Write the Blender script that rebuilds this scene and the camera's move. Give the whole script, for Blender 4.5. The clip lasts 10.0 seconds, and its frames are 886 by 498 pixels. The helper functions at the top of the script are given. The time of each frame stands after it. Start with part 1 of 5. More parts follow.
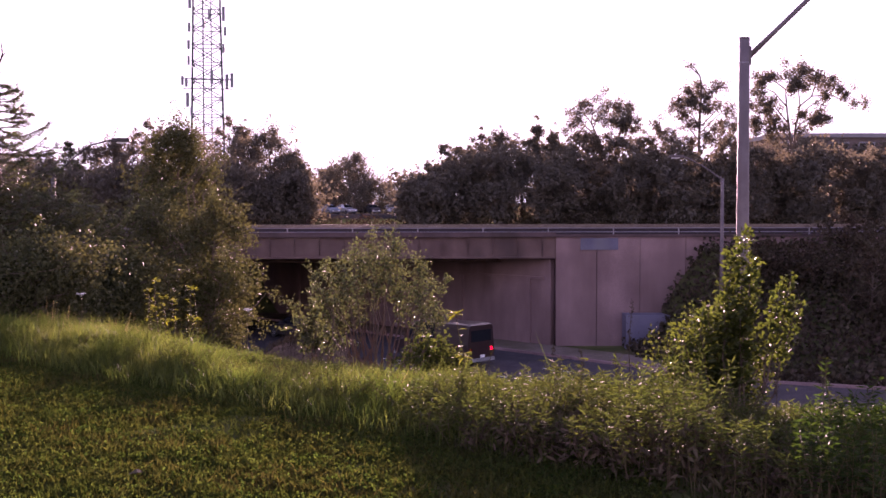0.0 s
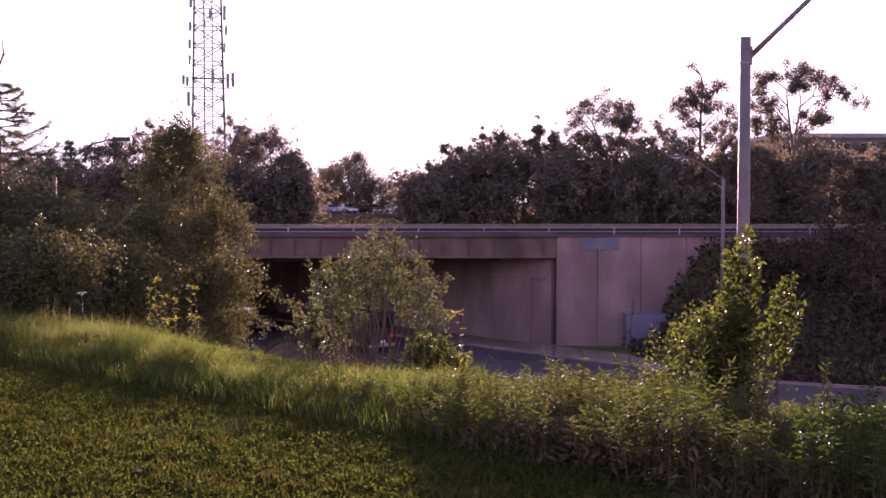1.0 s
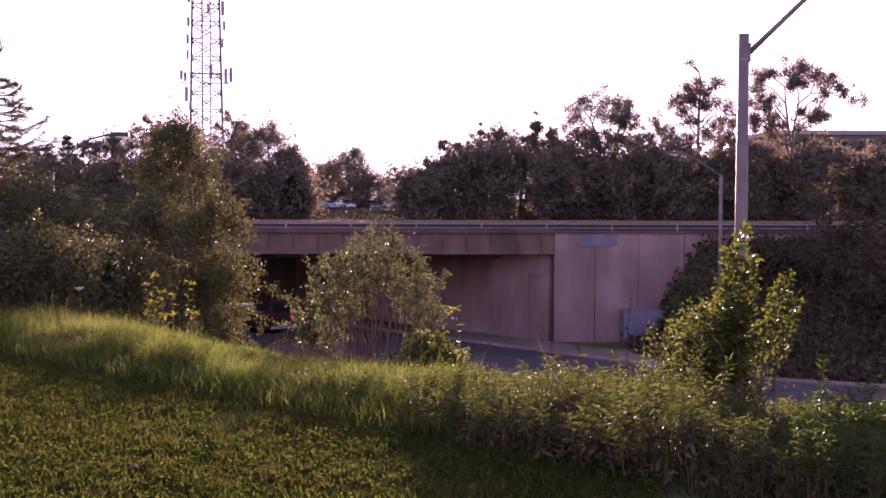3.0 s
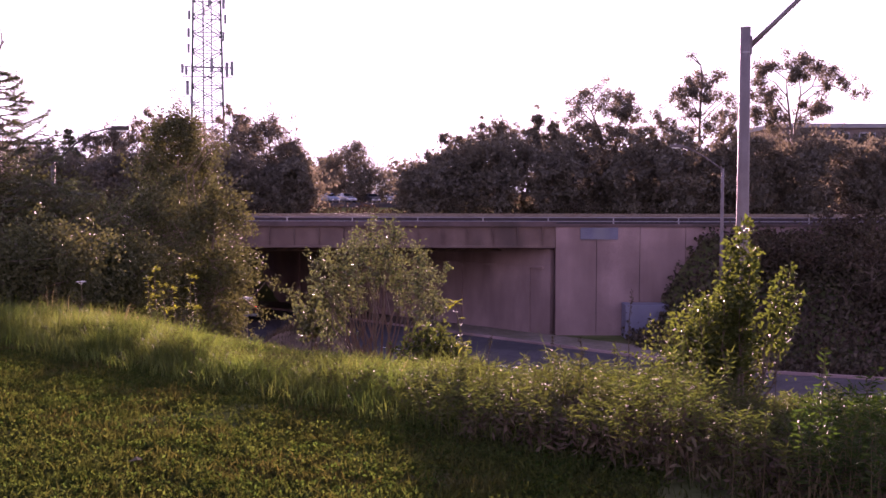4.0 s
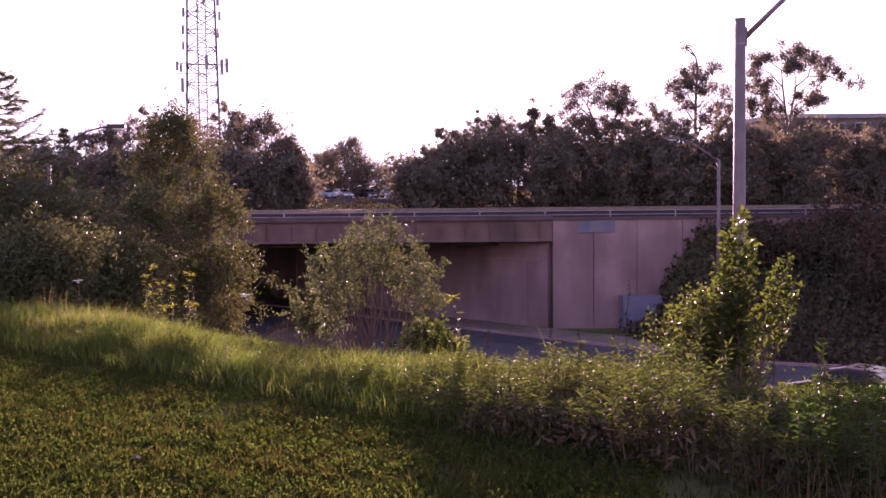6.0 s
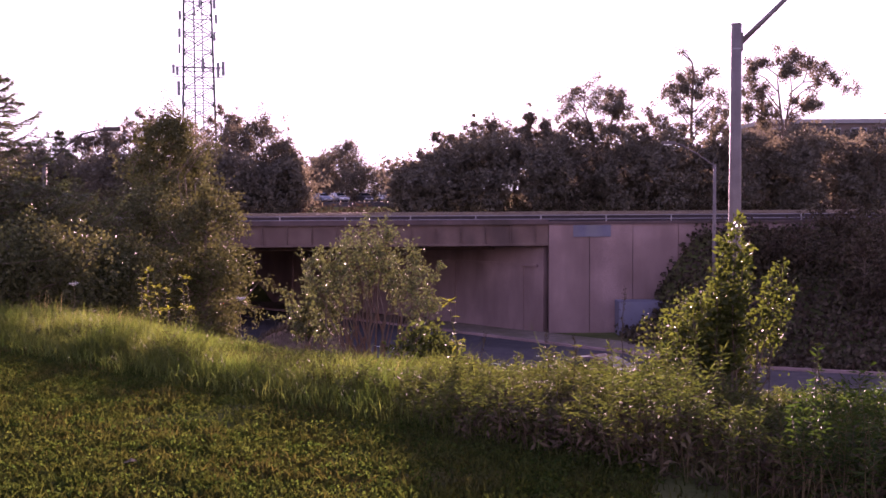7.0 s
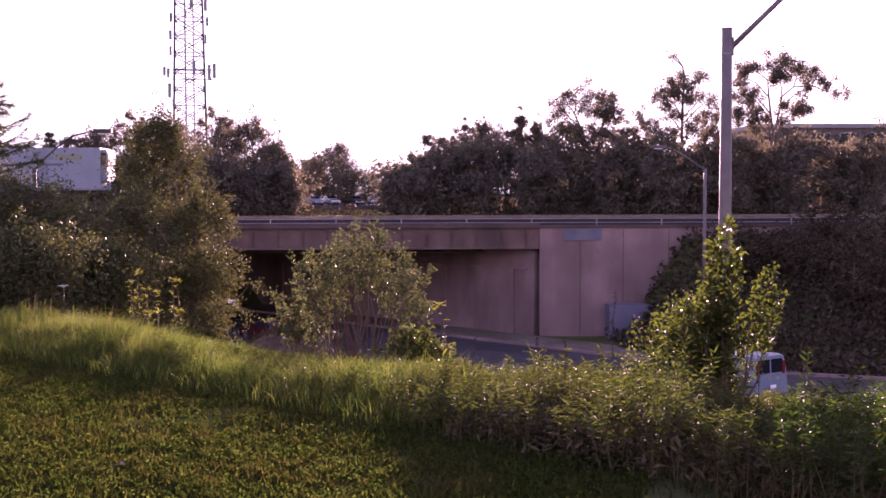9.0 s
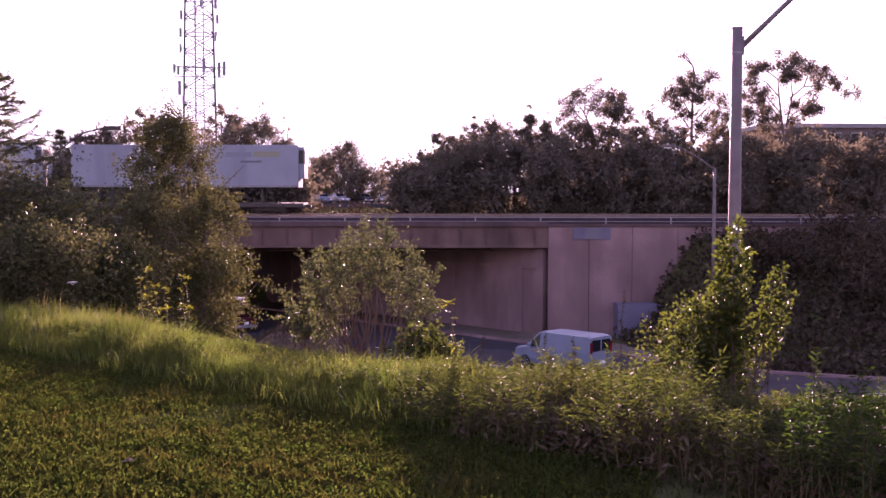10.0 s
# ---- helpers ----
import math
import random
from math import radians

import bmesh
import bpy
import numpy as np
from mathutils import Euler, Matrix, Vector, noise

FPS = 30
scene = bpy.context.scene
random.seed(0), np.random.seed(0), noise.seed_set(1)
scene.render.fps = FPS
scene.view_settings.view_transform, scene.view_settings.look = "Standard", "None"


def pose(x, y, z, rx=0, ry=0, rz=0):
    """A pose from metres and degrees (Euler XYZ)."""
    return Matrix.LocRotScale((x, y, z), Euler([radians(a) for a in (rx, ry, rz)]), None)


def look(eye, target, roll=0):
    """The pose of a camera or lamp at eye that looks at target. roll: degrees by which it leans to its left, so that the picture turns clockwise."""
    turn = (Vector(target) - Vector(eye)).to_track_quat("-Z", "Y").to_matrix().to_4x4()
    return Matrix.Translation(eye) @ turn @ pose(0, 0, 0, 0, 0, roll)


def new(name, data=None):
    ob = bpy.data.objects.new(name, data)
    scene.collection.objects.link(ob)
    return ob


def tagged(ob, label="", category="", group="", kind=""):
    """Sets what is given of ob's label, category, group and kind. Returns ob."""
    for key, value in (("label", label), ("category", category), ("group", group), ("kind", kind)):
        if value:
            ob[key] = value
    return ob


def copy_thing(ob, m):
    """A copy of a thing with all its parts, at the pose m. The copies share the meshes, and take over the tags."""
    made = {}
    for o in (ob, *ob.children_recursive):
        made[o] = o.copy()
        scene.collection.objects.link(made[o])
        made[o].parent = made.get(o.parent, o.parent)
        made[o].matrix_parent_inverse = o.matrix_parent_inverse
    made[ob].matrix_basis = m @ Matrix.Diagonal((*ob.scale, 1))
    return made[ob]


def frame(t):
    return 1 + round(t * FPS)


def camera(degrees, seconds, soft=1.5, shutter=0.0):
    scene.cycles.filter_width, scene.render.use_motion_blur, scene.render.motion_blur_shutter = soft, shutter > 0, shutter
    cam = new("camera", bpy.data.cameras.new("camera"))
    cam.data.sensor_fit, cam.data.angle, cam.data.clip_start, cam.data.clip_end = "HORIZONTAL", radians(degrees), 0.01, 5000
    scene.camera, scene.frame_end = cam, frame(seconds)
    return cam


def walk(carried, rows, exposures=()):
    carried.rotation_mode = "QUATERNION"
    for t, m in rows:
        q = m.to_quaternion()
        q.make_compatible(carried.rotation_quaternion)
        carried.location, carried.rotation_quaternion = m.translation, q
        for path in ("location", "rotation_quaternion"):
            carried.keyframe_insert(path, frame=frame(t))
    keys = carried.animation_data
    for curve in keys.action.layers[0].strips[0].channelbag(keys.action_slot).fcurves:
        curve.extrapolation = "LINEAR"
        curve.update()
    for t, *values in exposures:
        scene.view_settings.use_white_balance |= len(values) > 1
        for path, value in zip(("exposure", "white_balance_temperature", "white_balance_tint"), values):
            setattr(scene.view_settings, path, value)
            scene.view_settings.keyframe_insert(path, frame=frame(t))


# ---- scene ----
import itertools

# ---------------------------------------------------------------- camera
EYE = Vector((0.0, 0.0, 1.6))
cam = camera(44.0, 10.0, soft=1.55)
TURNS = [  # seconds, yaw, pitch, roll
    (0, -0.038, -2.340, -0.081),
    (0.5, -0.022, -2.329, 0.016),
    (1, 0.000, -2.361, 0.000),
    (1.5, -0.030, -2.390, 0.013),
    (2, -0.125, -2.328, 0.063),
    (2.5, -0.139, -2.456, 0.149),
    (4, -0.047, -2.907, 0.104),
    (4.5, -0.066, -3.347, -0.034),
    (5, -0.041, -3.677, -0.086),
    (5.5, -0.165, -3.367, -0.535),
    (7, -0.409, -2.984, -0.356),
    (7.5, -0.816, -2.686, -0.392),
    (8, -0.882, -2.744, -0.311),
    (8.5, -0.970, -2.932, -0.261),
    (9, -0.892, -2.819, -0.170),
    (9.5, -0.714, -2.892, -0.045),
    (10, -0.435, -2.904, 0.075),
]
walk(cam, [(t, pose(*EYE, 90 + p, 0, y) @ pose(0, 0, 0, 0, 0, r)) for t, y, p, r in TURNS],
     exposures=[(0, 2.76, 6850, 82), (4, 2.9, 6850, 86), (10, 2.9, 6850, 87)])

# ---------------------------------------------------------------- light
SUN_UP, SUN_RIGHT = 8.0, 2.8
world = bpy.data.worlds.new("evening_sky")
scene.world = world
world.use_nodes = True
wn = world.node_tree
sky = wn.nodes.new("ShaderNodeTexSky")
sky.sky_type = 'NISHITA'
sky.sun_disc = False
sky.sun_elevation = radians(SUN_UP)
sky.sun_rotation = radians(SUN_RIGHT)
sky.dust_density = 2.5
sky.air_density = 1.0
sky.ozone_density = 1.0
wn.nodes["Background"].inputs["Strength"].default_value = 0.095
haze = wn.nodes.new("ShaderNodeVectorMath")     # bright even haze: the glare round the sun is no stronger than this
haze.operation = 'MINIMUM'
haze.inputs[1].default_value = (2.5, 3.0, 3.0)
wn.links.new(sky.outputs["Color"], haze.inputs[0])
wn.links.new(haze.outputs["Vector"], wn.nodes["Background"].inputs["Color"])
sun_data = bpy.data.lights.new("sun", 'SUN')
sun_data.energy = 4.4
sun_data.angle = radians(0.6)
sun_data.color = (1.0, 0.89, 0.73)
sun = new("sun", sun_data)
sun_way = Vector((math.sin(radians(SUN_RIGHT)) * math.cos(radians(SUN_UP)),
                  math.cos(radians(SUN_RIGHT)) * math.cos(radians(SUN_UP)), math.sin(radians(SUN_UP))))
sun.matrix_world = look(sun_way * 200, (0, 0, 0))


# ---------------------------------------------------------------- materials
def material(name, colour, second=None, scale=8.0, rough=0.7, metal=0.0, bump=0.15, fine=60.0, stain=None,
             stain_scale=0.6, island=0.0, through_light=0.0, coord="Object", spec=0.5, through_tint=None, single=0.0):
    """A procedural surface: two colours mixed by coarse noise, fine grain and relief, large stains."""
    m = bpy.data.materials.new(name)
    m.use_nodes = True
    n, l = m.node_tree.nodes, m.node_tree.links
    bsdf = n["Principled BSDF"]
    out = n["Material Output"]
    tc = n.new("ShaderNodeTexCoord")
    n1 = n.new("ShaderNodeTexNoise")
    n1.inputs["Scale"].default_value = scale
    n1.inputs["Detail"].default_value = 5
    l.new(tc.outputs[coord], n1.inputs["Vector"])
    n2 = n.new("ShaderNodeTexNoise")
    n2.inputs["Scale"].default_value = fine
    n2.inputs["Detail"].default_value = 3
    l.new(tc.outputs[coord], n2.inputs["Vector"])
    second = second or tuple(c * 0.7 for c in colour)
    mix = n.new("ShaderNodeMix")
    mix.data_type = 'RGBA'
    mix.inputs["A"].default_value = (*colour, 1)
    mix.inputs["B"].default_value = (*second, 1)
    ramp = n.new("ShaderNodeMapRange")
    ramp.inputs["From Min"].default_value = 0.35
    ramp.inputs["From Max"].default_value = 0.65
    l.new(n1.outputs["Fac"], ramp.inputs["Value"])
    l.new(ramp.outputs["Result"], mix.inputs["Factor"])
    last = mix.outputs["Result"]
    grain = n.new("ShaderNodeMix")
    grain.data_type = 'RGBA'
    grain.blend_type = 'OVERLAY'
    grain.inputs["Factor"].default_value = 0.35
    l.new(last, grain.inputs["A"])
    l.new(n2.outputs["Fac"], grain.inputs["B"])
    last = grain.outputs["Result"]
    if stain:
        n3 = n.new("ShaderNodeTexNoise")
        n3.inputs["Scale"].default_value = stain_scale
        n3.inputs["Detail"].default_value = 6
        stretch = n.new("ShaderNodeMapping")
        stretch.inputs["Scale"].default_value = (1, 1, 0.3)
        l.new(tc.outputs[coord], stretch.inputs["Vector"])
        l.new(stretch.outputs["Vector"], n3.inputs["Vector"])
        r3 = n.new("ShaderNodeMapRange")
        r3.inputs["From Min"].default_value = 0.48
        r3.inputs["From Max"].default_value = 0.68
        l.new(n3.outputs["Fac"], r3.inputs["Value"])
        ms = n.new("ShaderNodeMix")
        ms.data_type = 'RGBA'
        ms.inputs["B"].default_value = (*stain, 1)
        l.new(r3.outputs["Result"], ms.inputs["Factor"])
        l.new(last, ms.inputs["A"])
        last = ms.outputs["Result"]
    if island or single:
        hsv = n.new("ShaderNodeHueSaturation")
        if island:
            geo = n.new("ShaderNodeNewGeometry")
            source = geo.outputs["Random Per Island"]
        else:
            info = n.new("ShaderNodeObjectInfo")
            source = info.outputs["Random"]
        amount = island or single
        rv = n.new("ShaderNodeMapRange")
        rv.inputs["To Min"].default_value = 1 - amount
        rv.inputs["To Max"].default_value = 1 + amount
        l.new(source, rv.inputs["Value"])
        l.new(rv.outputs["Result"], hsv.inputs["Value"])
        rh = n.new("ShaderNodeMapRange")
        rh.inputs["To Min"].default_value = 0.5 - amount * 0.06
        rh.inputs["To Max"].default_value = 0.5 + amount * 0.05
        wob = n.new("ShaderNodeMath")
        wob.operation = 'FRACT'
        seven = n.new("ShaderNodeMath")
        seven.operation = 'MULTIPLY'
        seven.inputs[1].default_value = 7.3
        l.new(source, seven.inputs[0])
        l.new(seven.outputs[0], wob.inputs[0])
        l.new(wob.outputs[0], rh.inputs["Value"])
        l.new(rh.outputs["Result"], hsv.inputs["Hue"])
        l.new(last, hsv.inputs["Color"])
        last = hsv.outputs["Color"]
    l.new(last, bsdf.inputs["Base Color"])
    bsdf.inputs["Roughness"].default_value = rough
    bsdf.inputs["Metallic"].default_value = metal
    bsdf.inputs["Specular IOR Level"].default_value = spec
    if bump:
        b = n.new("ShaderNodeBump")
        b.inputs["Strength"].default_value = bump
        b.inputs["Distance"].default_value = 0.02
        l.new(n2.outputs["Fac"], b.inputs["Height"])
        l.new(b.outputs["Normal"], bsdf.inputs["Normal"])
    if through_light:
        tr = n.new("ShaderNodeBsdfTranslucent")
        tint = n.new("ShaderNodeMix")
        tint.data_type = 'RGBA'
        tint.blend_type = 'MULTIPLY'
        tint.inputs["Factor"].default_value = 1.0
        tint.inputs["B"].default_value = (*(through_tint or (2.2, 2.0, 0.9)), 1)
        l.new(last, tint.inputs["A"])
        l.new(tint.outputs["Result"], tr.inputs["Color"])
        ms2 = n.new("ShaderNodeMixShader")
        ms2.inputs["Fac"].default_value = through_light
        l.new(bsdf.outputs["BSDF"], ms2.inputs[1])
        l.new(tr.outputs["BSDF"], ms2.inputs[2])
        l.new(ms2.outputs["Shader"], out.inputs["Surface"])
    return m


def plain(name, colour, rough=0.5, metal=0.0, spec=0.5, glow=0.0, coat=0.0):
    m = bpy.data.materials.new(name)
    m.use_nodes = True
    b = m.node_tree.nodes["Principled BSDF"]
    b.inputs["Base Color"].default_value = (*colour, 1)
    b.inputs["Roughness"].default_value = rough
    b.inputs["Metallic"].default_value = metal
    b.inputs["Specular IOR Level"].default_value = spec
    b.inputs["Coat Weight"].default_value = coat
    if glow:
        b.inputs["Emission Color"].default_value = (*colour, 1)
        b.inputs["Emission Strength"].default_value = glow
    return m


M_SOIL = material("soil_and_turf", (0.045, 0.06, 0.022), (0.07, 0.075, 0.03), 1.2, 0.95, spec=0.0, bump=0.5, fine=25, stain=(0.085, 0.075, 0.038), stain_scale=0.25)
M_GRASS = material("tall_grass", (0.042, 0.066, 0.018), (0.068, 0.08, 0.028), 1.0, 0.7, spec=0.06, bump=0, island=0.45, through_light=0.42, through_tint=(1.5, 1.62, 0.75))
M_STRAW = material("dry_grass_stalks", (0.115, 0.098, 0.052), (0.15, 0.125, 0.07), 3.0, 0.7, spec=0.15, bump=0, island=0.3, through_light=0.4, through_tint=(1.4, 1.3, 0.9))
M_LAWN = material("mown_lawn", (0.028, 0.044, 0.013), (0.044, 0.044, 0.017), 1.6, 0.85, spec=0.0, bump=0, island=0.4, through_light=0.3, through_tint=(1.7, 1.6, 0.7))
M_WEED = material("weed_leaves", (0.044, 0.058, 0.019), (0.034, 0.036, 0.015), 1.0, 0.65, spec=0.06, bump=0, island=0.4, through_light=0.36, through_tint=(1.35, 1.55, 0.62))
M_VINE = material("fresh_green_leaves", (0.015, 0.028, 0.009), (0.02, 0.033, 0.011), 2.0, 0.6, spec=0.06, bump=0, island=0.3, through_light=0.4, through_tint=(1.6, 2.0, 0.6))
M_BUSH = material("bush_leaves", (0.048, 0.06, 0.017), (0.034, 0.043, 0.014), 3.0, 0.5, bump=0, island=0.3, through_light=0.4, through_tint=(1.4, 1.6, 0.62), spec=0.16)
M_BUSH_ONE = material("bush_single_leaves", (0.048, 0.06, 0.017), (0.034, 0.043, 0.014), 3.0, 0.5, bump=0, single=0.3, through_light=0.4, through_tint=(1.4, 1.6, 0.62), spec=0.16)
M_SHRUB = material("grey_green_leaves", (0.047, 0.058, 0.03), (0.062, 0.068, 0.034), 3.0, 0.48, bump=0, island=0.4, through_light=0.3, through_tint=(1.3, 1.4, 0.75), spec=0.12)
M_GOLD = material("yellow_green_leaves", (0.075, 0.09, 0.02), (0.06, 0.076, 0.02), 3.0, 0.4, bump=0, island=0.25, through_light=0.5, through_tint=(2.0, 1.9, 0.4))
M_TREE = material("tree_leaves", (0.055, 0.062, 0.028), (0.072, 0.072, 0.034), 0.8, 0.65, bump=0, island=0.28, through_light=0.2, through_tint=(1.35, 1.35, 0.75), spec=0.08)
M_FAR = material("far_tree_leaves", (0.105, 0.095, 0.078), (0.125, 0.11, 0.085), 0.3, 0.7, bump=0, island=0.18, through_light=0.3, through_tint=(1.2, 1.15, 0.85), spec=0.08)
M_NEEDLE = material("conifer_needles", (0.03, 0.045, 0.02), (0.045, 0.055, 0.025), 3, 0.5, bump=0, island=0.3, through_light=0.2)
M_IVY = material("embankment_growth", (0.05, 0.034, 0.024), (0.055, 0.048, 0.028), 0.5, 0.75, spec=0.1, bump=0, island=0.4, through_light=0.12, through_tint=(1.2, 1.1, 0.8))
M_BARK = material("bark", (0.09, 0.065, 0.045), (0.14, 0.10, 0.075), 12, 0.9, bump=0.6)
M_STEM = material("reddish_stems", (0.07, 0.042, 0.03), (0.095, 0.058, 0.04), 12, 0.8, bump=0.2)
M_GREENSTEM = material("green_stems", (0.075, 0.065, 0.03), (0.09, 0.06, 0.035), 12, 0.8, bump=0.2, spec=0.1)
M_CLOVER = material("clover_leaves", (0.022, 0.038, 0.011), (0.031, 0.041, 0.014), 2.5, 0.85, spec=0.0, bump=0, island=0.5, through_light=0.4, through_tint=(1.6, 1.7, 0.7))
M_MOUND = material("dry_earth", (0.12, 0.085, 0.066), (0.075, 0.054, 0.04), 3.5, 0.95, spec=0.0, bump=0.6, fine=20, stain=(0.09, 0.075, 0.05), stain_scale=0.8)
# brown of withered plants, also of the leaves that stand in for shade
M_THATCH = material("brown_withered_and_shade", (0.07, 0.05, 0.032), (0.05, 0.042, 0.024), 1.5, 0.9, spec=0.05, bump=0, island=0.5)
M_TIE = material("creosoted_sleeper", (0.022, 0.017, 0.016), (0.03, 0.024, 0.021), 3.0, 0.95, spec=0.0, bump=0.4)
M_ASPHALT = material("asphalt", (0.05, 0.045, 0.05), (0.065, 0.058, 0.062), 1.5, 0.85, spec=0.02, bump=0.4, fine=90, stain=(0.04, 0.038, 0.04), stain_scale=0.3)
M_GRAVEL = material("gravel_verge", (0.14, 0.11, 0.09), (0.19, 0.145, 0.12), 3.0, 0.95, spec=0.0, bump=0.8, fine=30, stain=(0.12, 0.10, 0.07), stain_scale=0.4)
# the reddish cast in this base colour stands in for sun-glare haze
M_CONCRETE = material("weathered_haze_tinted_concrete", (0.28, 0.18, 0.176), (0.22, 0.14, 0.138), 0.5, 0.92, spec=0.0, bump=0.3, fine=25, stain=(0.15, 0.095, 0.09), stain_scale=0.3)
M_COPING = material("dark_coping_concrete", (0.12, 0.078, 0.078), (0.09, 0.06, 0.06), 0.7, 0.95, spec=0.0, bump=0.3, fine=25, stain=(0.06, 0.045, 0.04), stain_scale=0.5)
M_BLOCK = material("blue_grey_concrete", (0.125, 0.118, 0.165), (0.10, 0.095, 0.135), 0.9, 0.85, bump=0.2, fine=25, stain=(0.14, 0.13, 0.15), stain_scale=0.6)
M_STEEL = material("rusted_girder_steel", (0.16, 0.095, 0.08), (0.11, 0.06, 0.052), 0.9, 0.75, metal=0.2, bump=0.25, fine=40, stain=(0.07, 0.04, 0.035), stain_scale=0.5)
M_GALV = material("galvanised_steel", (0.27, 0.25, 0.27), (0.22, 0.2, 0.22), 2.0, 0.5, metal=0.6, bump=0.1)
M_POLE = material("weathered_pole", (0.17, 0.135, 0.14), (0.13, 0.10, 0.105), 3.0, 0.7, metal=0.2, bump=0.2, stain=(0.11, 0.085, 0.08), stain_scale=1.2)
M_TOWER = material("tower_steel", (0.045, 0.062, 0.062), (0.035, 0.05, 0.05), 2.0, 0.5, metal=0.5, bump=0.1)
M_RAIL = material("worn_rail", (0.17, 0.13, 0.11), (0.12, 0.085, 0.07), 2.0, 0.45, metal=0.6, bump=0.1)
M_BALLAST = material("ballast", (0.03, 0.023, 0.023), (0.042, 0.032, 0.031), 6.0, 0.95, spec=0.0, bump=0.9, fine=12)
M_TRAILER = material("dull_white_trailer_panel", (0.205, 0.24, 0.285), (0.185, 0.215, 0.26), 0.8, 0.45, bump=0.03, stain=(0.15, 0.17, 0.21), stain_scale=0.5)
M_GREY = material("grey_paint", (0.2, 0.2, 0.21), (0.15, 0.15, 0.16), 3, 0.6, bump=0.1)
M_DARKMETAL = material("dark_underframe", (0.05, 0.045, 0.042), (0.075, 0.06, 0.05), 3, 0.75, metal=0.3, bump=0.2)
M_VAN = material("dull_white_van_paint", (0.165, 0.205, 0.26), (0.145, 0.18, 0.235), 1.0, 0.45, spec=0.25, bump=0.0, stain=(0.135, 0.16, 0.19), stain_scale=0.6)
M_SILVER = material("silver_car_paint", (0.5, 0.5, 0.52), (0.46, 0.46, 0.48), 1.0, 0.25, metal=0.6, bump=0.0)
M_BLACKCAR = material("dark_car_paint", (0.02, 0.02, 0.025), (0.028, 0.026, 0.03), 1.0, 0.4, spec=0.2, bump=0.0)
M_REDCAR = material("dark_red_car_paint", (0.06, 0.01, 0.012), (0.05, 0.008, 0.01), 1.0, 0.18, bump=0.0)
M_MAROON = material("maroon_van_paint", (0.022, 0.009, 0.01), (0.028, 0.012, 0.012), 1.0, 0.35, bump=0.0)
M_GLASS = plain("dark_tinted_glass", (0.012, 0.014, 0.018), 0.1, 0.0, 0.18)
M_TYRE = material("tyre_rubber", (0.02, 0.02, 0.02), (0.03, 0.028, 0.027), 10, 0.9, bump=0.2)
M_RIM = plain("alloy_rim", (0.45, 0.45, 0.47), 0.35, 0.8)
M_TAIL = plain("red_tail_light", (0.16, 0.008, 0.01), 0.25)
M_TAIL_LIT = plain("lit_red_tail_light", (1.0, 0.02, 0.03), 0.3, glow=1.2)
M_LAMP = plain("clear_lamp_lens", (0.75, 0.75, 0.75), 0.12)
M_YELLOWBAR = plain("faded_yellow_green_print", (0.2, 0.215, 0.15), 0.6)
M_GREYBAR = plain("grey_blue_print", (0.165, 0.18, 0.22), 0.6)
M_DARKBAR = plain("dark_print", (0.1, 0.1, 0.12), 0.6)
M_WALL = material("building_wall", (0.15, 0.105, 0.09), (0.12, 0.085, 0.075), 0.6, 0.9, bump=0.1, stain=(0.2, 0.16, 0.15), stain_scale=0.2)
M_WALL_PALE = material("pale_building_wall", (0.5, 0.5, 0.52), (0.45, 0.45, 0.48), 0.6, 0.9, bump=0.1)
M_ROOF = material("roof_edge", (0.2, 0.19, 0.2), (0.24, 0.22, 0.22), 0.8, 0.8, bump=0.1)
M_SIGN = plain("white_sign_face", (0.8, 0.78, 0.75), 0.5)
M_FLOWER = plain("greyish_white_petals", (0.32, 0.32, 0.3), 0.8)
M_WIRE = plain("black_cable", (0.02, 0.02, 0.02), 0.7)
M_PAINT = material("white_road_paint", (0.55, 0.55, 0.53), (0.4, 0.4, 0.39), 5, 0.7, bump=0.1)


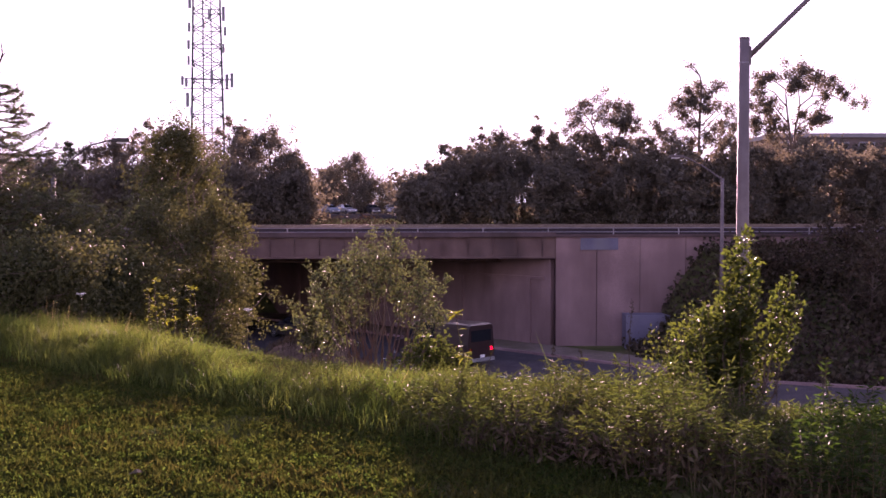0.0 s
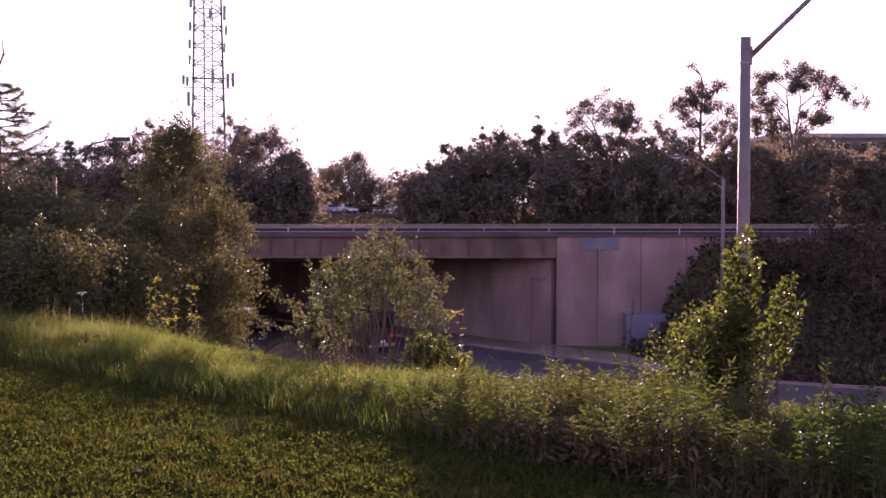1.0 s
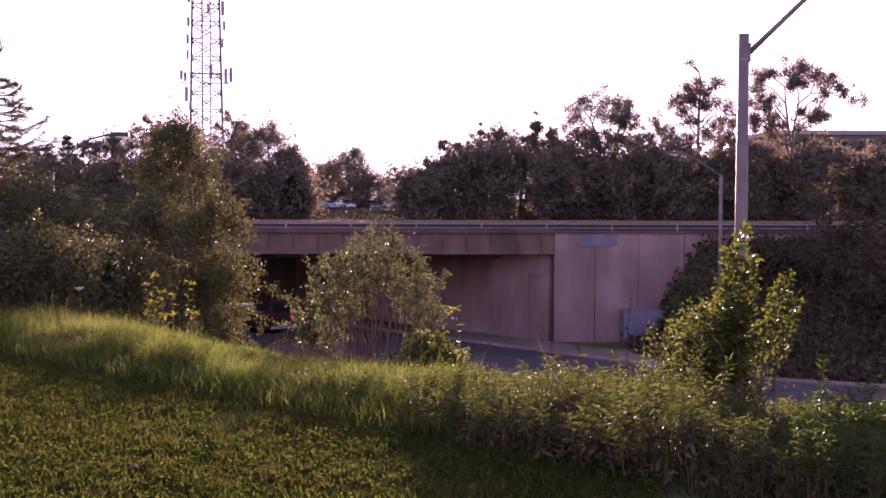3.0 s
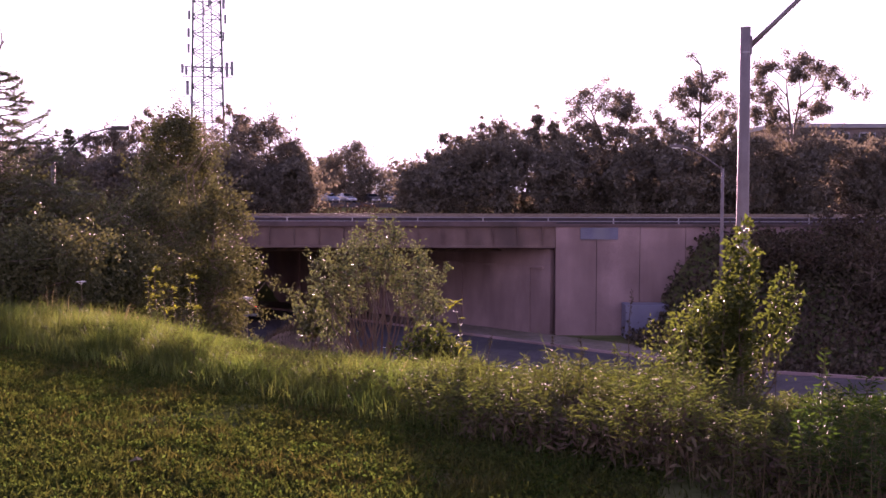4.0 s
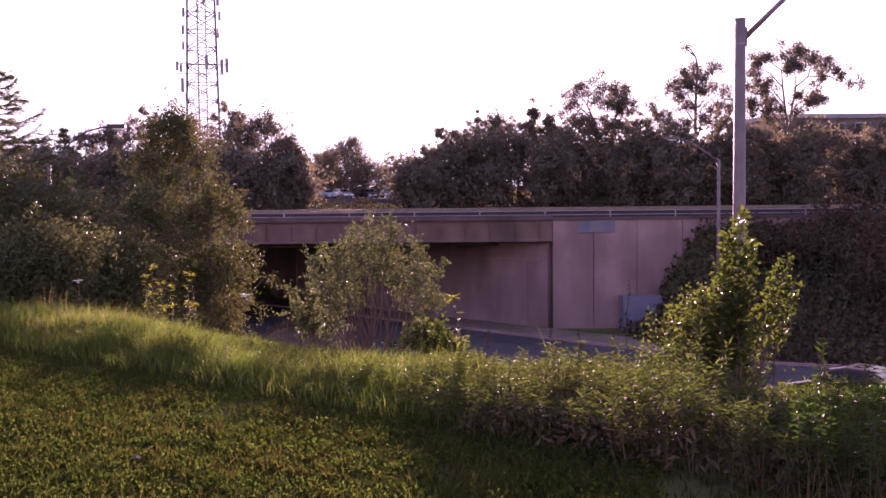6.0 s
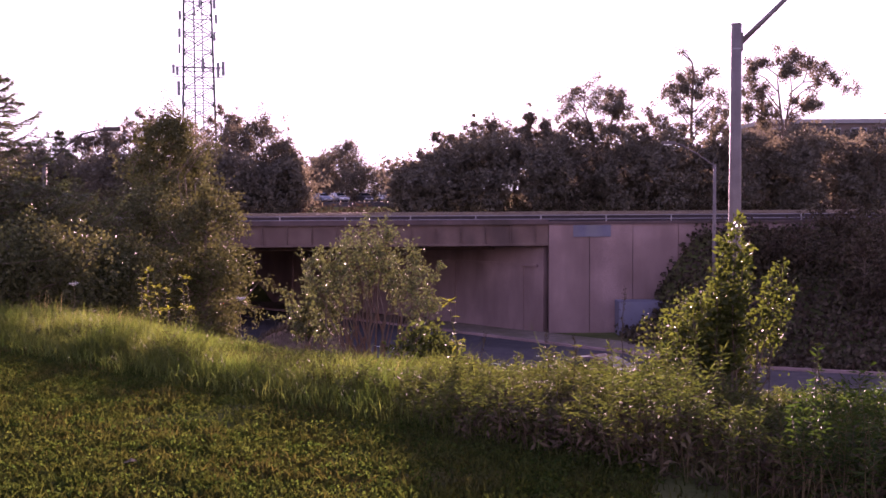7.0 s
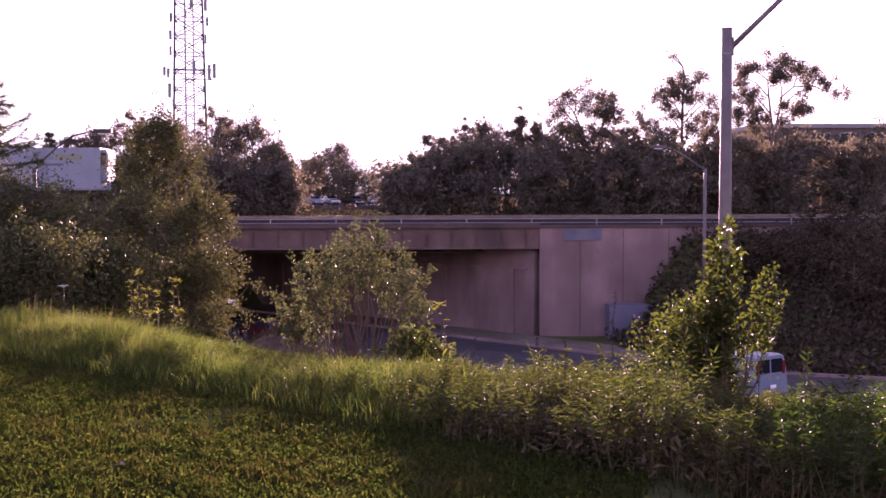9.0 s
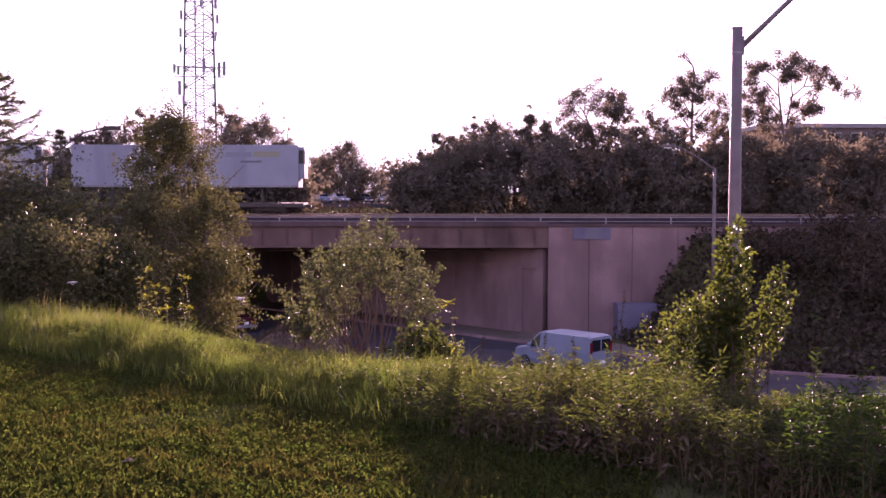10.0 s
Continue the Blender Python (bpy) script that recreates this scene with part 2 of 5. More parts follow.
# ---------------------------------------------------------------- mesh helpers
class Shape:
    """Collects the corners and faces of one mesh."""

    def __init__(self):
        self.v, self.f = [], []

    def add(self, verts, faces, m=None):
        k = len(self.v)
        self.v += [tuple(m @ Vector(p)) if m else tuple(p) for p in verts]
        self.f += [tuple(i + k for i in face) for face in faces]
        return self

    def box(self, x0, x1, y0, y1, z0, z1, m=None, bevel=0.0):
        """A box with its edges cut by bevel."""
        if not bevel:
            p = [(x, y, z) for x in (x0, x1) for y in (y0, y1) for z in (z0, z1)]
            return self.add(p, [(0, 1, 3, 2), (4, 6, 7, 5), (0, 4, 5, 1), (2, 3, 7, 6), (0, 2, 6, 4), (1, 5, 7, 3)], m)
        b = min(bevel, (x1 - x0) / 3, (y1 - y0) / 3, (z1 - z0) / 3)
        bm = bmesh.new()
        for x, y, z in itertools.product((x0, x1), (y0, y1), (z0, z1)):
            sx, sy, sz = (b if x == x0 else -b), (b if y == y0 else -b), (b if z == z0 else -b)
            bm.verts.new((x + sx, y, z)), bm.verts.new((x, y + sy, z)), bm.verts.new((x, y, z + sz))
        bmesh.ops.convex_hull(bm, input=bm.verts[:])
        bm.verts.index_update()
        self.add([p.co[:] for p in bm.verts], [[p.index for p in face.verts] for face in bm.faces], m)
        bm.free()
        return self

    def tube(self, points, radii, n=6, cap=True):
        """A tapered tube along points."""
        pts = [Vector(p) for p in points]
        if isinstance(radii, (int, float)):
            radii = [radii] * len(pts)
        k, side = len(self.v), None
        for i, p in enumerate(pts):
            d = (pts[min(i + 1, len(pts) - 1)] - pts[max(i - 1, 0)]).normalized()
            if side is None:
                side = d.orthogonal().normalized()
            side = (side - d * side.dot(d)).normalized()
            up = d.cross(side)
            for j in range(n):
                a = 2 * math.pi * j / n
                self.v.append(tuple(p + (side * math.cos(a) + up * math.sin(a)) * radii[i]))
        for i in range(len(pts) - 1):
            for j in range(n):
                a, b = k + i * n + j, k + i * n + (j + 1) % n
                self.f.append((a, b, b + n, a + n))
        if cap:
            self.f.append(tuple(k + j for j in reversed(range(n))))
            self.f.append(tuple(k + (len(pts) - 1) * n + j for j in range(n)))
        return self

    def lathe(self, profile, n=20, axis="y", centre=(0, 0, 0)):
        """Turns (radius, along) pairs round an axis."""
        k = len(self.v)
        for r, a in profile:
            for j in range(n):
                t = 2 * math.pi * j / n
                p = (r * math.cos(t), a, r * math.sin(t)) if axis == "y" else (r * math.cos(t), r * math.sin(t), a)
                self.v.append(tuple(Vector(p) + Vector(centre)))
        for i in range(len(profile) - 1):
            for j in range(n):
                a, b = k + i * n + j, k + i * n + (j + 1) % n
                self.f.append((a, b, b + n, a + n))
        self.f.append(tuple(k + j for j in reversed(range(n))))
        self.f.append(tuple(k + (len(profile) - 1) * n + j for j in range(n)))
        return self

    def arrays(self, verts, faces):
        k = len(self.v)
        self.v += [tuple(p) for p in np.asarray(verts).tolist()]
        self.f += [tuple(f) for f in (np.asarray(faces) + k).tolist()]
        return self

    def mesh(self, name, mat, smooth=False):
        me = bpy.data.meshes.new(name)
        me.from_pydata(self.v, [], self.f)
        me.materials.append(mat)
        if smooth:
            me.polygons.foreach_set("use_smooth", [True] * len(me.polygons))
        me.update()
        return me


def part(name, shape, mat, parent, label="", smooth=False, m=None):
    ob = new(name, shape if isinstance(shape, bpy.types.Mesh) else shape.mesh(name, mat, smooth))
    ob.parent = parent
    if m:
        ob.matrix_basis = m
    return tagged(ob, label)


def thing(name, m, label, category, group="", kind=""):
    ob = new(name)
    ob.matrix_basis = m
    return tagged(ob, label, category, group, kind)


def single(name, shape, mat, label, category, group="", kind="", smooth=False, m=None):
    ob = new(name, shape.mesh(name, mat, smooth))
    if m:
        ob.matrix_basis = m
    return tagged(ob, label, category, group, kind)


def unit(a):
    return a / np.maximum(np.linalg.norm(a, axis=-1, keepdims=True), 1e-9)


def leaf_set(rng, centres, length, width, way=None, spread=1.0, droop=0.0):
    """Folded pointed leaves, four corners each. way: main directions of the leaves."""
    c = np.asarray(centres, float)
    n = len(c)
    d = rng.normal(size=(n, 3)) * spread
    if way is not None:
        d = d + way
    d[:, 2] -= droop
    d = unit(d)
    s = unit(np.cross(d, rng.normal(size=(n, 3))))
    up = np.cross(s, d)
    ln = (length * rng.uniform(0.6, 1.25, n))[:, None]
    wd = (width * rng.uniform(0.7, 1.2, n))[:, None]
    mid = c + d * ln * 0.45
    v = np.stack([c, mid + s * wd / 2 + up * wd * 0.15, c + d * ln, mid - s * wd / 2 + up * wd * 0.15], 1).reshape(-1, 3)
    k = np.arange(n) * 4
    return v, np.stack([k, k + 1, k + 2, k + 3], 1)


def blade_set(rng, bases, height, width, lean=0.35, toward=(0, 0)):
    """Grass blades, bent, five corners each."""
    b = np.asarray(bases, float)
    n = len(b)
    a = rng.uniform(0, 2 * np.pi, n)
    h = height * rng.uniform(0.45, 1.15, n)
    bend = rng.uniform(0.05, lean, n) * h
    dx, dy = np.cos(a) * bend + toward[0] * h, np.sin(a) * bend + toward[1] * h
    w = width * rng.uniform(0.6, 1.3, n) / 2
    t = rng.uniform(0, 2 * np.pi, n)
    sx, sy = np.cos(t) * w, np.sin(t) * w
    z = np.zeros(n)
    v = np.stack([b + np.stack([sx, sy, z - 0.03], 1), b - np.stack([sx, sy, z + 0.03], 1),
                  b + np.stack([dx * .35 - sx * .8, dy * .35 - sy * .8, h * .6], 1), b + np.stack([dx * .35 + sx * .8, dy * .35 + sy * .8, h * .6], 1),
                  b + np.stack([dx, dy, h * 0.97], 1)], 1).reshape(-1, 3)
    k = np.arange(n) * 5
    quads, tris = np.stack([k, k + 1, k + 2, k + 3], 1), np.stack([k + 3, k + 2, k + 4], 1)
    return v, quads, tris


# ---------------------------------------------------------------- ground
ROAD = -7.1                                   # level of the lower road
FAR_EDGE = Vector((15.4, 52.0))               # a point of its far edge
U = Vector((-0.695, 0.719))                   # the way that traffic goes on it
N = Vector((-0.719, -0.695))                  # across it, towards the lawn
WALL_Y = 67.0                                 # near face of the bridge and its walls
CORNER_X = 6.95                               # corner of bridge and wing wall


EDGE = 5.75                                   # the lawn's edge, from the standpoint


def across(x, y):
    return N.x * (x - FAR_EDGE.x) + N.y * (y - FAR_EDGE.y)


def road_rise(s):
    """The road falls towards the bridge: how far it still lies over its lowest level."""
    return 0.063 * min(max(0.0, 1.0 - s), 36.0)


def along_road(x, y):
    return U.x * (x - FAR_EDGE.x) + U.y * (y - FAR_EDGE.y)


def beyond(x, y):
    """How far past the lawn's edge."""
    return 0.66 * x + 0.75 * y - EDGE


def smooth(t):
    t = min(1.0, max(0.0, t))
    return t * t * (3 - 2 * t)


def ground_z(x, y):
    q, p = across(x, y), beyond(x, y)
    up = road_rise(along_road(x, y))
    low = ROAD + up - min(0.08, up)
    if y >= WALL_Y + 0.3:
        top = -0.45
        if -5.9 < q < 17.5:
            rise = smooth((y - 88.3) / 2.5)
            return ROAD + (top - ROAD) * rise
        return top
    if q > 11.3:
        a, b = max(0.0, p - 1.0), q - 11.3
        return low * a / (a + b) if a + b > 0 else 0.0
    if q > -3:
        return low
    a, b = -q - 3, max(0.0, WALL_Y + 0.5 - y)
    frac = a / (a + b + 1e-6) * smooth((x - 11.5) / 5)
    return low + (6.5 + ROAD - low) * frac


def spot(x, y, lift=0.0):
    return (x, y, ground_z(x, y) + lift)


def axis_steps(stops):
    out = []
    for (a, b, step) in stops:
        out += list(np.arange(a, b, step))
    return out


gx = axis_steps([(-3000, -400, 300), (-400, -80, 20), (-80, -12, 1.5), (-12, 10, 0.5), (10, 60, 1.5), (60, 400, 20), (400, 3001, 300)])
gy = axis_steps([(-3000, -400, 300), (-400, -40, 30), (-40, 2, 3), (2, 20, 0.5), (20, 66, 1.2)]) + [WALL_Y + 0.15, WALL_Y + 0.35] + axis_steps([(68, 100, 1.5), (100, 200, 10), (200, 600, 50), (600, 3001, 300)])
sheet = Shape()
rng = np.random.default_rng(3)
for y in gy:
    for x in gx:
        near = abs(x) < 80 and -5 < y < 66 and across(x, y) > 11
        sheet.v.append((x, y, ground_z(x, y) + (rng.normal() * 0.025 if near else 0)))
w = len(gx)
sheet.f = [(j * w + i, j * w + i + 1, (j + 1) * w + i + 1, (j + 1) * w + i) for j in range(len(gy) - 1) for i in range(w - 1)]
single("ground", sheet, M_SOIL, "rough grassy ground falling from the lawn to the road", "ground", kind="structure", smooth=True)


def road_point(s, q, lift=0.0):
    """A point s metres along the road from the far edge's mark, q metres across it."""
    p = FAR_EDGE + U * s + N * q
    return (p.x, p.y, ROAD + road_rise(s) + lift)


def strip(s0, s1, q0, q1, lift, step=4.0, drop=0.0):
    sh = Shape()
    n = max(1, int((s1 - s0) / step))
    for i in range(n):
        a, b = s0 + (s1 - s0) * i / n, s0 + (s1 - s0) * (i + 1) / n
        sh.add([road_point(a, q0, lift), road_point(a, q1, lift), road_point(b, q1, lift), road_point(b, q0, lift)], [(0, 1, 2, 3)])
    return sh


single("road", strip(-110, 55, -0.3, 11, 0.03), M_ASPHALT, "grey asphalt road passing under the bridge", "road", kind="structure")
single("road_verge", strip(-110, 54, -4.3, -0.5, 0.02), M_GRAVEL, "pinkish gravel verge beside the road", "verge", kind="structure")
kerb = Shape()
for i in range(40):
    a = -100 + i * 4
    p0, p1 = road_point(a, -0.5, 0), road_point(a + 3.98, -0.3, 0)
    c, d = road_point(a, -0.3, 0), road_point(a + 3.98, -0.5, 0)
    kerb.add([p0, c, p1, d] + [(x, y, z + 0.17) for x, y, z in (p0, c, p1, d)],
             [(0, 1, 2, 3), (4, 7, 6, 5), (0, 4, 5, 1), (1, 5, 6, 2), (2, 6, 7, 3), (3, 7, 4, 0)])
single("kerb", kerb, M_CONCRETE, "low concrete kerb along the road", "kerb", kind="structure")
for q in (3.4, 6.9):
    dash = Shape()
    for s in np.arange(-100, 40, 9.0):
        dash.add([road_point(s, q - .06, .036), road_point(s, q + .06, .036), road_point(s + 3, q + .06, .036), road_point(s + 3, q - .06, .036)], [(0, 1, 2, 3)])
    single("lane_marking", dash, M_PAINT, "worn white dashed lane marking", "marking", kind="structure")

# ---------------------------------------------------------------- railway bridge and walls
bridge = thing("railway_bridge", pose(0, 0, 0), "rusty steel plate girder railway bridge over the road", "bridge", kind="structure")
BX0, BX1 = -46.0, CORNER_X
part("parapet_beam", Shape().box(BX0, BX1, WALL_Y - 0.1, WALL_Y + 0.2, -0.42, -0.12, bevel=0.03), M_COPING, bridge, "weathered concrete edge beam")
part("girder_web", Shape().box(BX0, BX1, WALL_Y + 0.1, WALL_Y + 0.16, -1.6, -0.42), M_STEEL, bridge)
part("bottom_flange", Shape().box(BX0, BX1, WALL_Y - 0.08, WALL_Y + 0.34, -1.72, -1.6, bevel=0.015), M_STEEL, bridge)
stiff = Shape().box(-0.02, 0.02, WALL_Y - 0.05, WALL_Y + 0.1, -1.6, -0.42).mesh("stiffener", M_STEEL)
for i in range(35):
    part("stiffener", stiff, M_STEEL, bridge, m=pose(BX1 - 0.8 - i * 1.52, 0, 0))
for y in (70.5, 75.0, 79.0, 84.0):
    part("inner_girder", Shape().box(BX0, BX1 + 0.4, y - 0.04, y + 0.04, -2.0, -0.6).box(BX0, BX1 + 0.4, y - 0.25, y + 0.25, -2.12, -2.0), M_STEEL, bridge)
part("deck_slab", Shape().box(BX0, BX1 + 2, WALL_Y + 0.2, 87.5, -0.75, -0.45), M_CONCRETE, bridge)
part("far_beam", Shape().box(BX0, BX1 + 2, 87.5, 88, -1.7, -0.1), M_CONCRETE, bridge)


def slanted_wall(q, s0, s1, z0, z1, thick):
    sh = Shape()
    a, b, c, d = road_point(s0, q), road_point(s1, q), road_point(s1, q - thick), road_point(s0, q - thick)
    low, high = [(x, y, z0) for x, y, _ in (a, b, c, d)], [(x, y, z1) for x, y, _ in (a, b, c, d)]
    return sh.add(low + high, [(0, 3, 2, 1), (4, 5, 6, 7), (0, 1, 5, 4), (1, 2, 6, 5), (2, 3, 7, 6), (3, 0, 4, 7)])


abut_q = across(CORNER_X, WALL_Y)
s_corner = (Vector((CORNER_X, WALL_Y)) - FAR_EDGE).dot(U)
abutment = thing("abutment", pose(0, 0, 0), "brown stained concrete bridge abutment beside the road", "abutment", kind="structure")
part("abutment_face", slanted_wall(abut_q, s_corner + 0.45, s_corner + 38, ROAD - 0.3, -1.8, 2.2), M_CONCRETE, abutment)
for i in range(6):
    part("pilaster", slanted_wall(abut_q + 0.12, s_corner + 2.0 + i * 6, s_corner + 5.4 + i * 6, ROAD - 0.3, -3.05, 0.12), M_CONCRETE, abutment)
part("bearing_shelf", slanted_wall(abut_q + 0.18, s_corner + 0.9, s_corner + 38, -3.05, -2.9, 0.18), M_CONCRETE, abutment)
far_abut = thing("far_abutment", pose(0, 0, 0), "shaded concrete abutment under the railway bridge", "abutment", kind="structure")
part("abutment_face", slanted_wall(16.5, 38.0, 66, ROAD - 0.3, -0.8, -2.2), M_CONCRETE, far_abut)

wing = thing("wing_wall", pose(0, 0, 0), "stained concrete wing wall holding the railway bank", "wall", kind="structure")
edges = [CORNER_X, 9.45, 12.1, 14.9, 18.0, 21.5, 25.0]
for i, (a, b) in enumerate(zip(edges, edges[1:])):
    part("wall_panel", Shape().box(a + 0.015, b - 0.015, WALL_Y - 0.02 * (i % 2), WALL_Y + 0.45, ROAD - 0.4, -0.42, bevel=0.03), M_CONCRETE, wing)
part("coping", Shape().box(CORNER_X, 70, WALL_Y - 0.1, WALL_Y + 0.3, -0.42, -0.26, bevel=0.03), M_COPING, wing)
part("low_wall", Shape().box(25, 70, WALL_Y, WALL_Y + 0.45, -3, -0.42), M_CONCRETE, wing)
left_wall = Shape().box(-120, -24.5, WALL_Y + 0.2, WALL_Y + 0.65, ROAD - 0.4, -1.75)
single("bank_wall", left_wall, M_CONCRETE, "concrete wall holding the railway bank", "wall", kind="structure")
single("wall_plate", Shape().box(8.45, 10.75, WALL_Y - 0.07, WALL_Y - 0.025, -1.2, -0.47, bevel=0.01), M_BLOCK, "blue-grey blank board fixed on the wall", "board")
single("concrete_block", Shape().box(11.0, 13.7, WALL_Y - 1.6, WALL_Y - 0.1, ROAD - 0.1, -5.05, bevel=0.05), M_BLOCK, "grey concrete block at the foot of the wall", "block")

rail_fence = thing("railing", pose(0, 0, 0), "thin two-bar steel railing on top of the wall", "railing")
for z in (0.13, -0.11):
    part("bar", Shape().tube([(-60, WALL_Y + 0.2, z), (70, WALL_Y + 0.2, z)], 0.028, 6), M_GALV, rail_fence)
post = Shape().box(-0.035, 0.035, WALL_Y + 0.165, WALL_Y + 0.235, -0.3, 0.15).mesh("post", M_GALV)
for i in range(33):
    part("post", post, M_GALV, rail_fence, m=pose(-57.5 + i * 4.0, 0, 0))

single("ballast_bed", Shape().add([(-400, 69, -0.4), (-400, 71.6, -0.04), (-400, 83.5, -0.04), (-400, 86, -0.4), (400, 69, -0.4), (400, 71.6, -0.04), (400, 83.5, -0.04), (400, 86, -0.4)],
       [(0, 4, 5, 1), (1, 5, 6, 2), (2, 6, 7, 3)]), M_BALLAST, "grey-brown ballast bed under the tracks", "ballast", kind="structure")
TRACKS = (73.6, 79.9)
for y in TRACKS:
    track = thing("railway_track", pose(0, y, 0), "railway track with shiny worn rails", "track", "tracks", kind="structure")
    for dy in (-0.75, 0.75):
        part("rail", Shape().box(-400, 400, dy - 0.035, dy + 0.035, 0.04, 0.12).box(-400, 400, dy - 0.07, dy + 0.07, -0.03, -0.01).box(-400, 400, dy - 0.01, dy + 0.01, -0.02, 0.05), M_RAIL, track)
    ties = Shape()
    for i in range(260):
        ties.box(-78 + i * 0.6, -77.78 + i * 0.6, -1.25, 1.25, -0.1, -0.02)
    tagged(part("sleepers", ties, M_TIE, track), kind="stuff")


# ---------------------------------------------------------------- lamp posts
def street_lamp(x, y, top, radius, arm, label, base=None, paint=None):
    paint = paint or M_POLE
    z0 = ground_z(x, y) - 0.1 if base is None else base
    lamp = thing("street_lamp", pose(x, y, z0), label, "street lamp", "street lamps")
    h = top - z0
    part("pole", Shape().tube([(0, 0, 0), (0, 0, h * 0.5), (0, 0, h)], [radius * 1.45, radius * 1.2, radius], 12), paint, lamp, smooth=True)
    part("cap", Shape().lathe([(radius * 1.04, h - 0.02), (radius * 1.04, h + 0.012), (radius * 0.3, h + 0.016)], 12, "z"), paint, lamp)
    part("base_plate", Shape().box(-radius * 2.6, radius * 2.6, -radius * 2.6, radius * 2.6, 0.0, 0.14, bevel=0.02), M_GALV, lamp)
    pts = [(a, 0, h + b) for a, b in arm]
    part("arm", Shape().tube(pts, [radius * 0.54] + [radius * 0.46] * (len(pts) - 1), 8), paint, lamp, smooth=True)
    ex, ez = pts[-1][0], pts[-1][2]
    s = 1 if ex > 0 else -1
    side = sorted((s * radius * 0.7, s * radius * 1.22))
    part("bracket", Shape().box(side[0], side[1], -radius * 0.6, radius * 0.6, h + arm[0][1] - 0.18, h + arm[0][1] + 0.2, bevel=0.008), paint, lamp)
    part("strap", Shape().lathe([(radius * 1.05, h + arm[0][1] - 0.15), (radius * 1.05, h + arm[0][1] - 0.12)], 12, "z"), M_GALV, lamp)
    head = part("luminaire", Shape().box(min(ex - .05 * s, ex + .68 * s), max(ex - .05 * s, ex + .68 * s), -0.16, 0.16, ez - 0.09, ez + 0.08, bevel=0.06), paint, lamp)
    part("lens", Shape().box(min(ex + .15 * s, ex + .6 * s), max(ex + .15 * s, ex + .6 * s), -0.12, 0.12, ez - 0.13, ez - 0.085, bevel=0.02), M_LAMP, head)
    return lamp


street_lamp(0.2740 * 23, 23, 1.6 + 0.1500 * 23, 0.108, [(0.1, -0.38), (0.7, 0.2), (1.3, 0.78), (1.9, 1.3), (2.4, 1.5)], "tall grey tapered lamp post with a raised side arm")
street_lamp(0.2552 * 62, 62, 1.6 + 0.0232 * 62, 0.085, [(-0.05, -0.05), (-1.0, 0.62), (-1.9, 1.12), (-2.3, 1.25)], "slim lamp post with a raised arm before the wall")
street_lamp(-0.3541 * 45, 45, 1.6 + 0.0253 * 45, 0.08, [(0.0, -0.1), (0.5, 0.45), (1.0, 0.9), (1.6, 1.3), (2.2, 1.46), (2.5, 1.5)], "lamp post with a long curved arm among trees", paint=M_DARKMETAL)


# ---------------------------------------------------------------- tower
def lattice_tower(x, y, z0, height, w0, w1):
    tower = thing("lattice_tower", pose(x, y, z0, 0, 0, 12), "grey lattice radio tower with panel antennas", "tower")

    def half(z):
        return (w0 + (w1 - w0) * z / height) / 2

    for sx, sy in ((-1, -1), (1, -1), (1, 1), (-1, 1)):
        part("leg", Shape().tube([(sx * half(0), sy * half(0), 0), (sx * half(height), sy * half(height), height)], [0.13, 0.1], 6), M_TOWER, tower)
    step = 2.35
    for i in range(int(height / step)):
        a, b = i * step, (i + 1) * step
        ha, hb = half(a), half(b)
        for (sx, sy), (tx, ty) in (((-1, -1), (1, -1)), ((1, -1), (1, 1)), ((1, 1), (-1, 1)), ((-1, 1), (-1, -1))):
            part("brace", Shape().tube([(sx * ha, sy * ha, a), (tx * hb, ty * hb, b)], 0.078, 4), M_TOWER, tower)
            part("brace", Shape().tube([(tx * ha, ty * ha, a), (sx * hb, sy * hb, b)], 0.078, 4), M_TOWER, tower)
            part("crossbar", Shape().tube([(sx * hb, sy * hb, b), (tx * hb, ty * hb, b)], 0.07, 4), M_TOWER, tower)
    part("cable_ladder", Shape().box(-0.6, -0.42, -0.06, 0.06, 0, height).box(0.5, 0.64, -0.06, 0.06, 0, height), M_TOWER, tower)
    panel = Shape().box(-0.2, 0.2, -0.1, 0.1, -0.95, 0.95, bevel=0.03).mesh("antenna_panel", M_GREY)
    small = Shape().box(-0.16, 0.16, -0.08, 0.08, -0.6, 0.6, bevel=0.03).mesh("antenna_panel", M_GREY)
    for z in (1.6 + 0.1124 * y - z0, 1.6 + 0.1036 * y - z0):
        part("mounting_frame", Shape().box(-3.3, 3.3, -half(z) - 0.1, -half(z) + 0.02, z - 0.05, z + 0.05).box(-half(z) - .1, -half(z) + .02, -3, 3, z - .05, z + .05).box(half(z) - .02, half(z) + .1, -3, 3, z - .05, z + .05), M_TOWER, tower)
    for px, py, big in ((-3.25, 147, 0), (-2.75, 150, 0), (0.6, 140, 1), (2.6, 147, 1), (3.25, 145, 1), (-2.4, 112, 0), (-2.4, 85, 0), (2.2, 90, 0), (2.2, 30, 1), (2.4, 60, 0), (-2.3, 55, 0), (-2.2, 10, 1), (-0.4, 48, 0), (0.3, 32, 0), (-2.6, 180, 1), (-2.1, 200, 0)):
        z = 1.6 + (361 - py) / 1940 * y - z0
        part("antenna_panel", panel if big else small, M_GREY, tower, m=pose(px, -half(z) - 0.25, z, 0, 0, random.uniform(-30, 30)))
        part("bracket", Shape().tube([(px * 0.6, -half(z), z), (px, -half(z) - 0.25, z)], 0.03, 4), M_TOWER, tower)
    return tower


lattice_tower(-0.2129 * 150, 150, -0.45, 44, 4.7, 3.0)


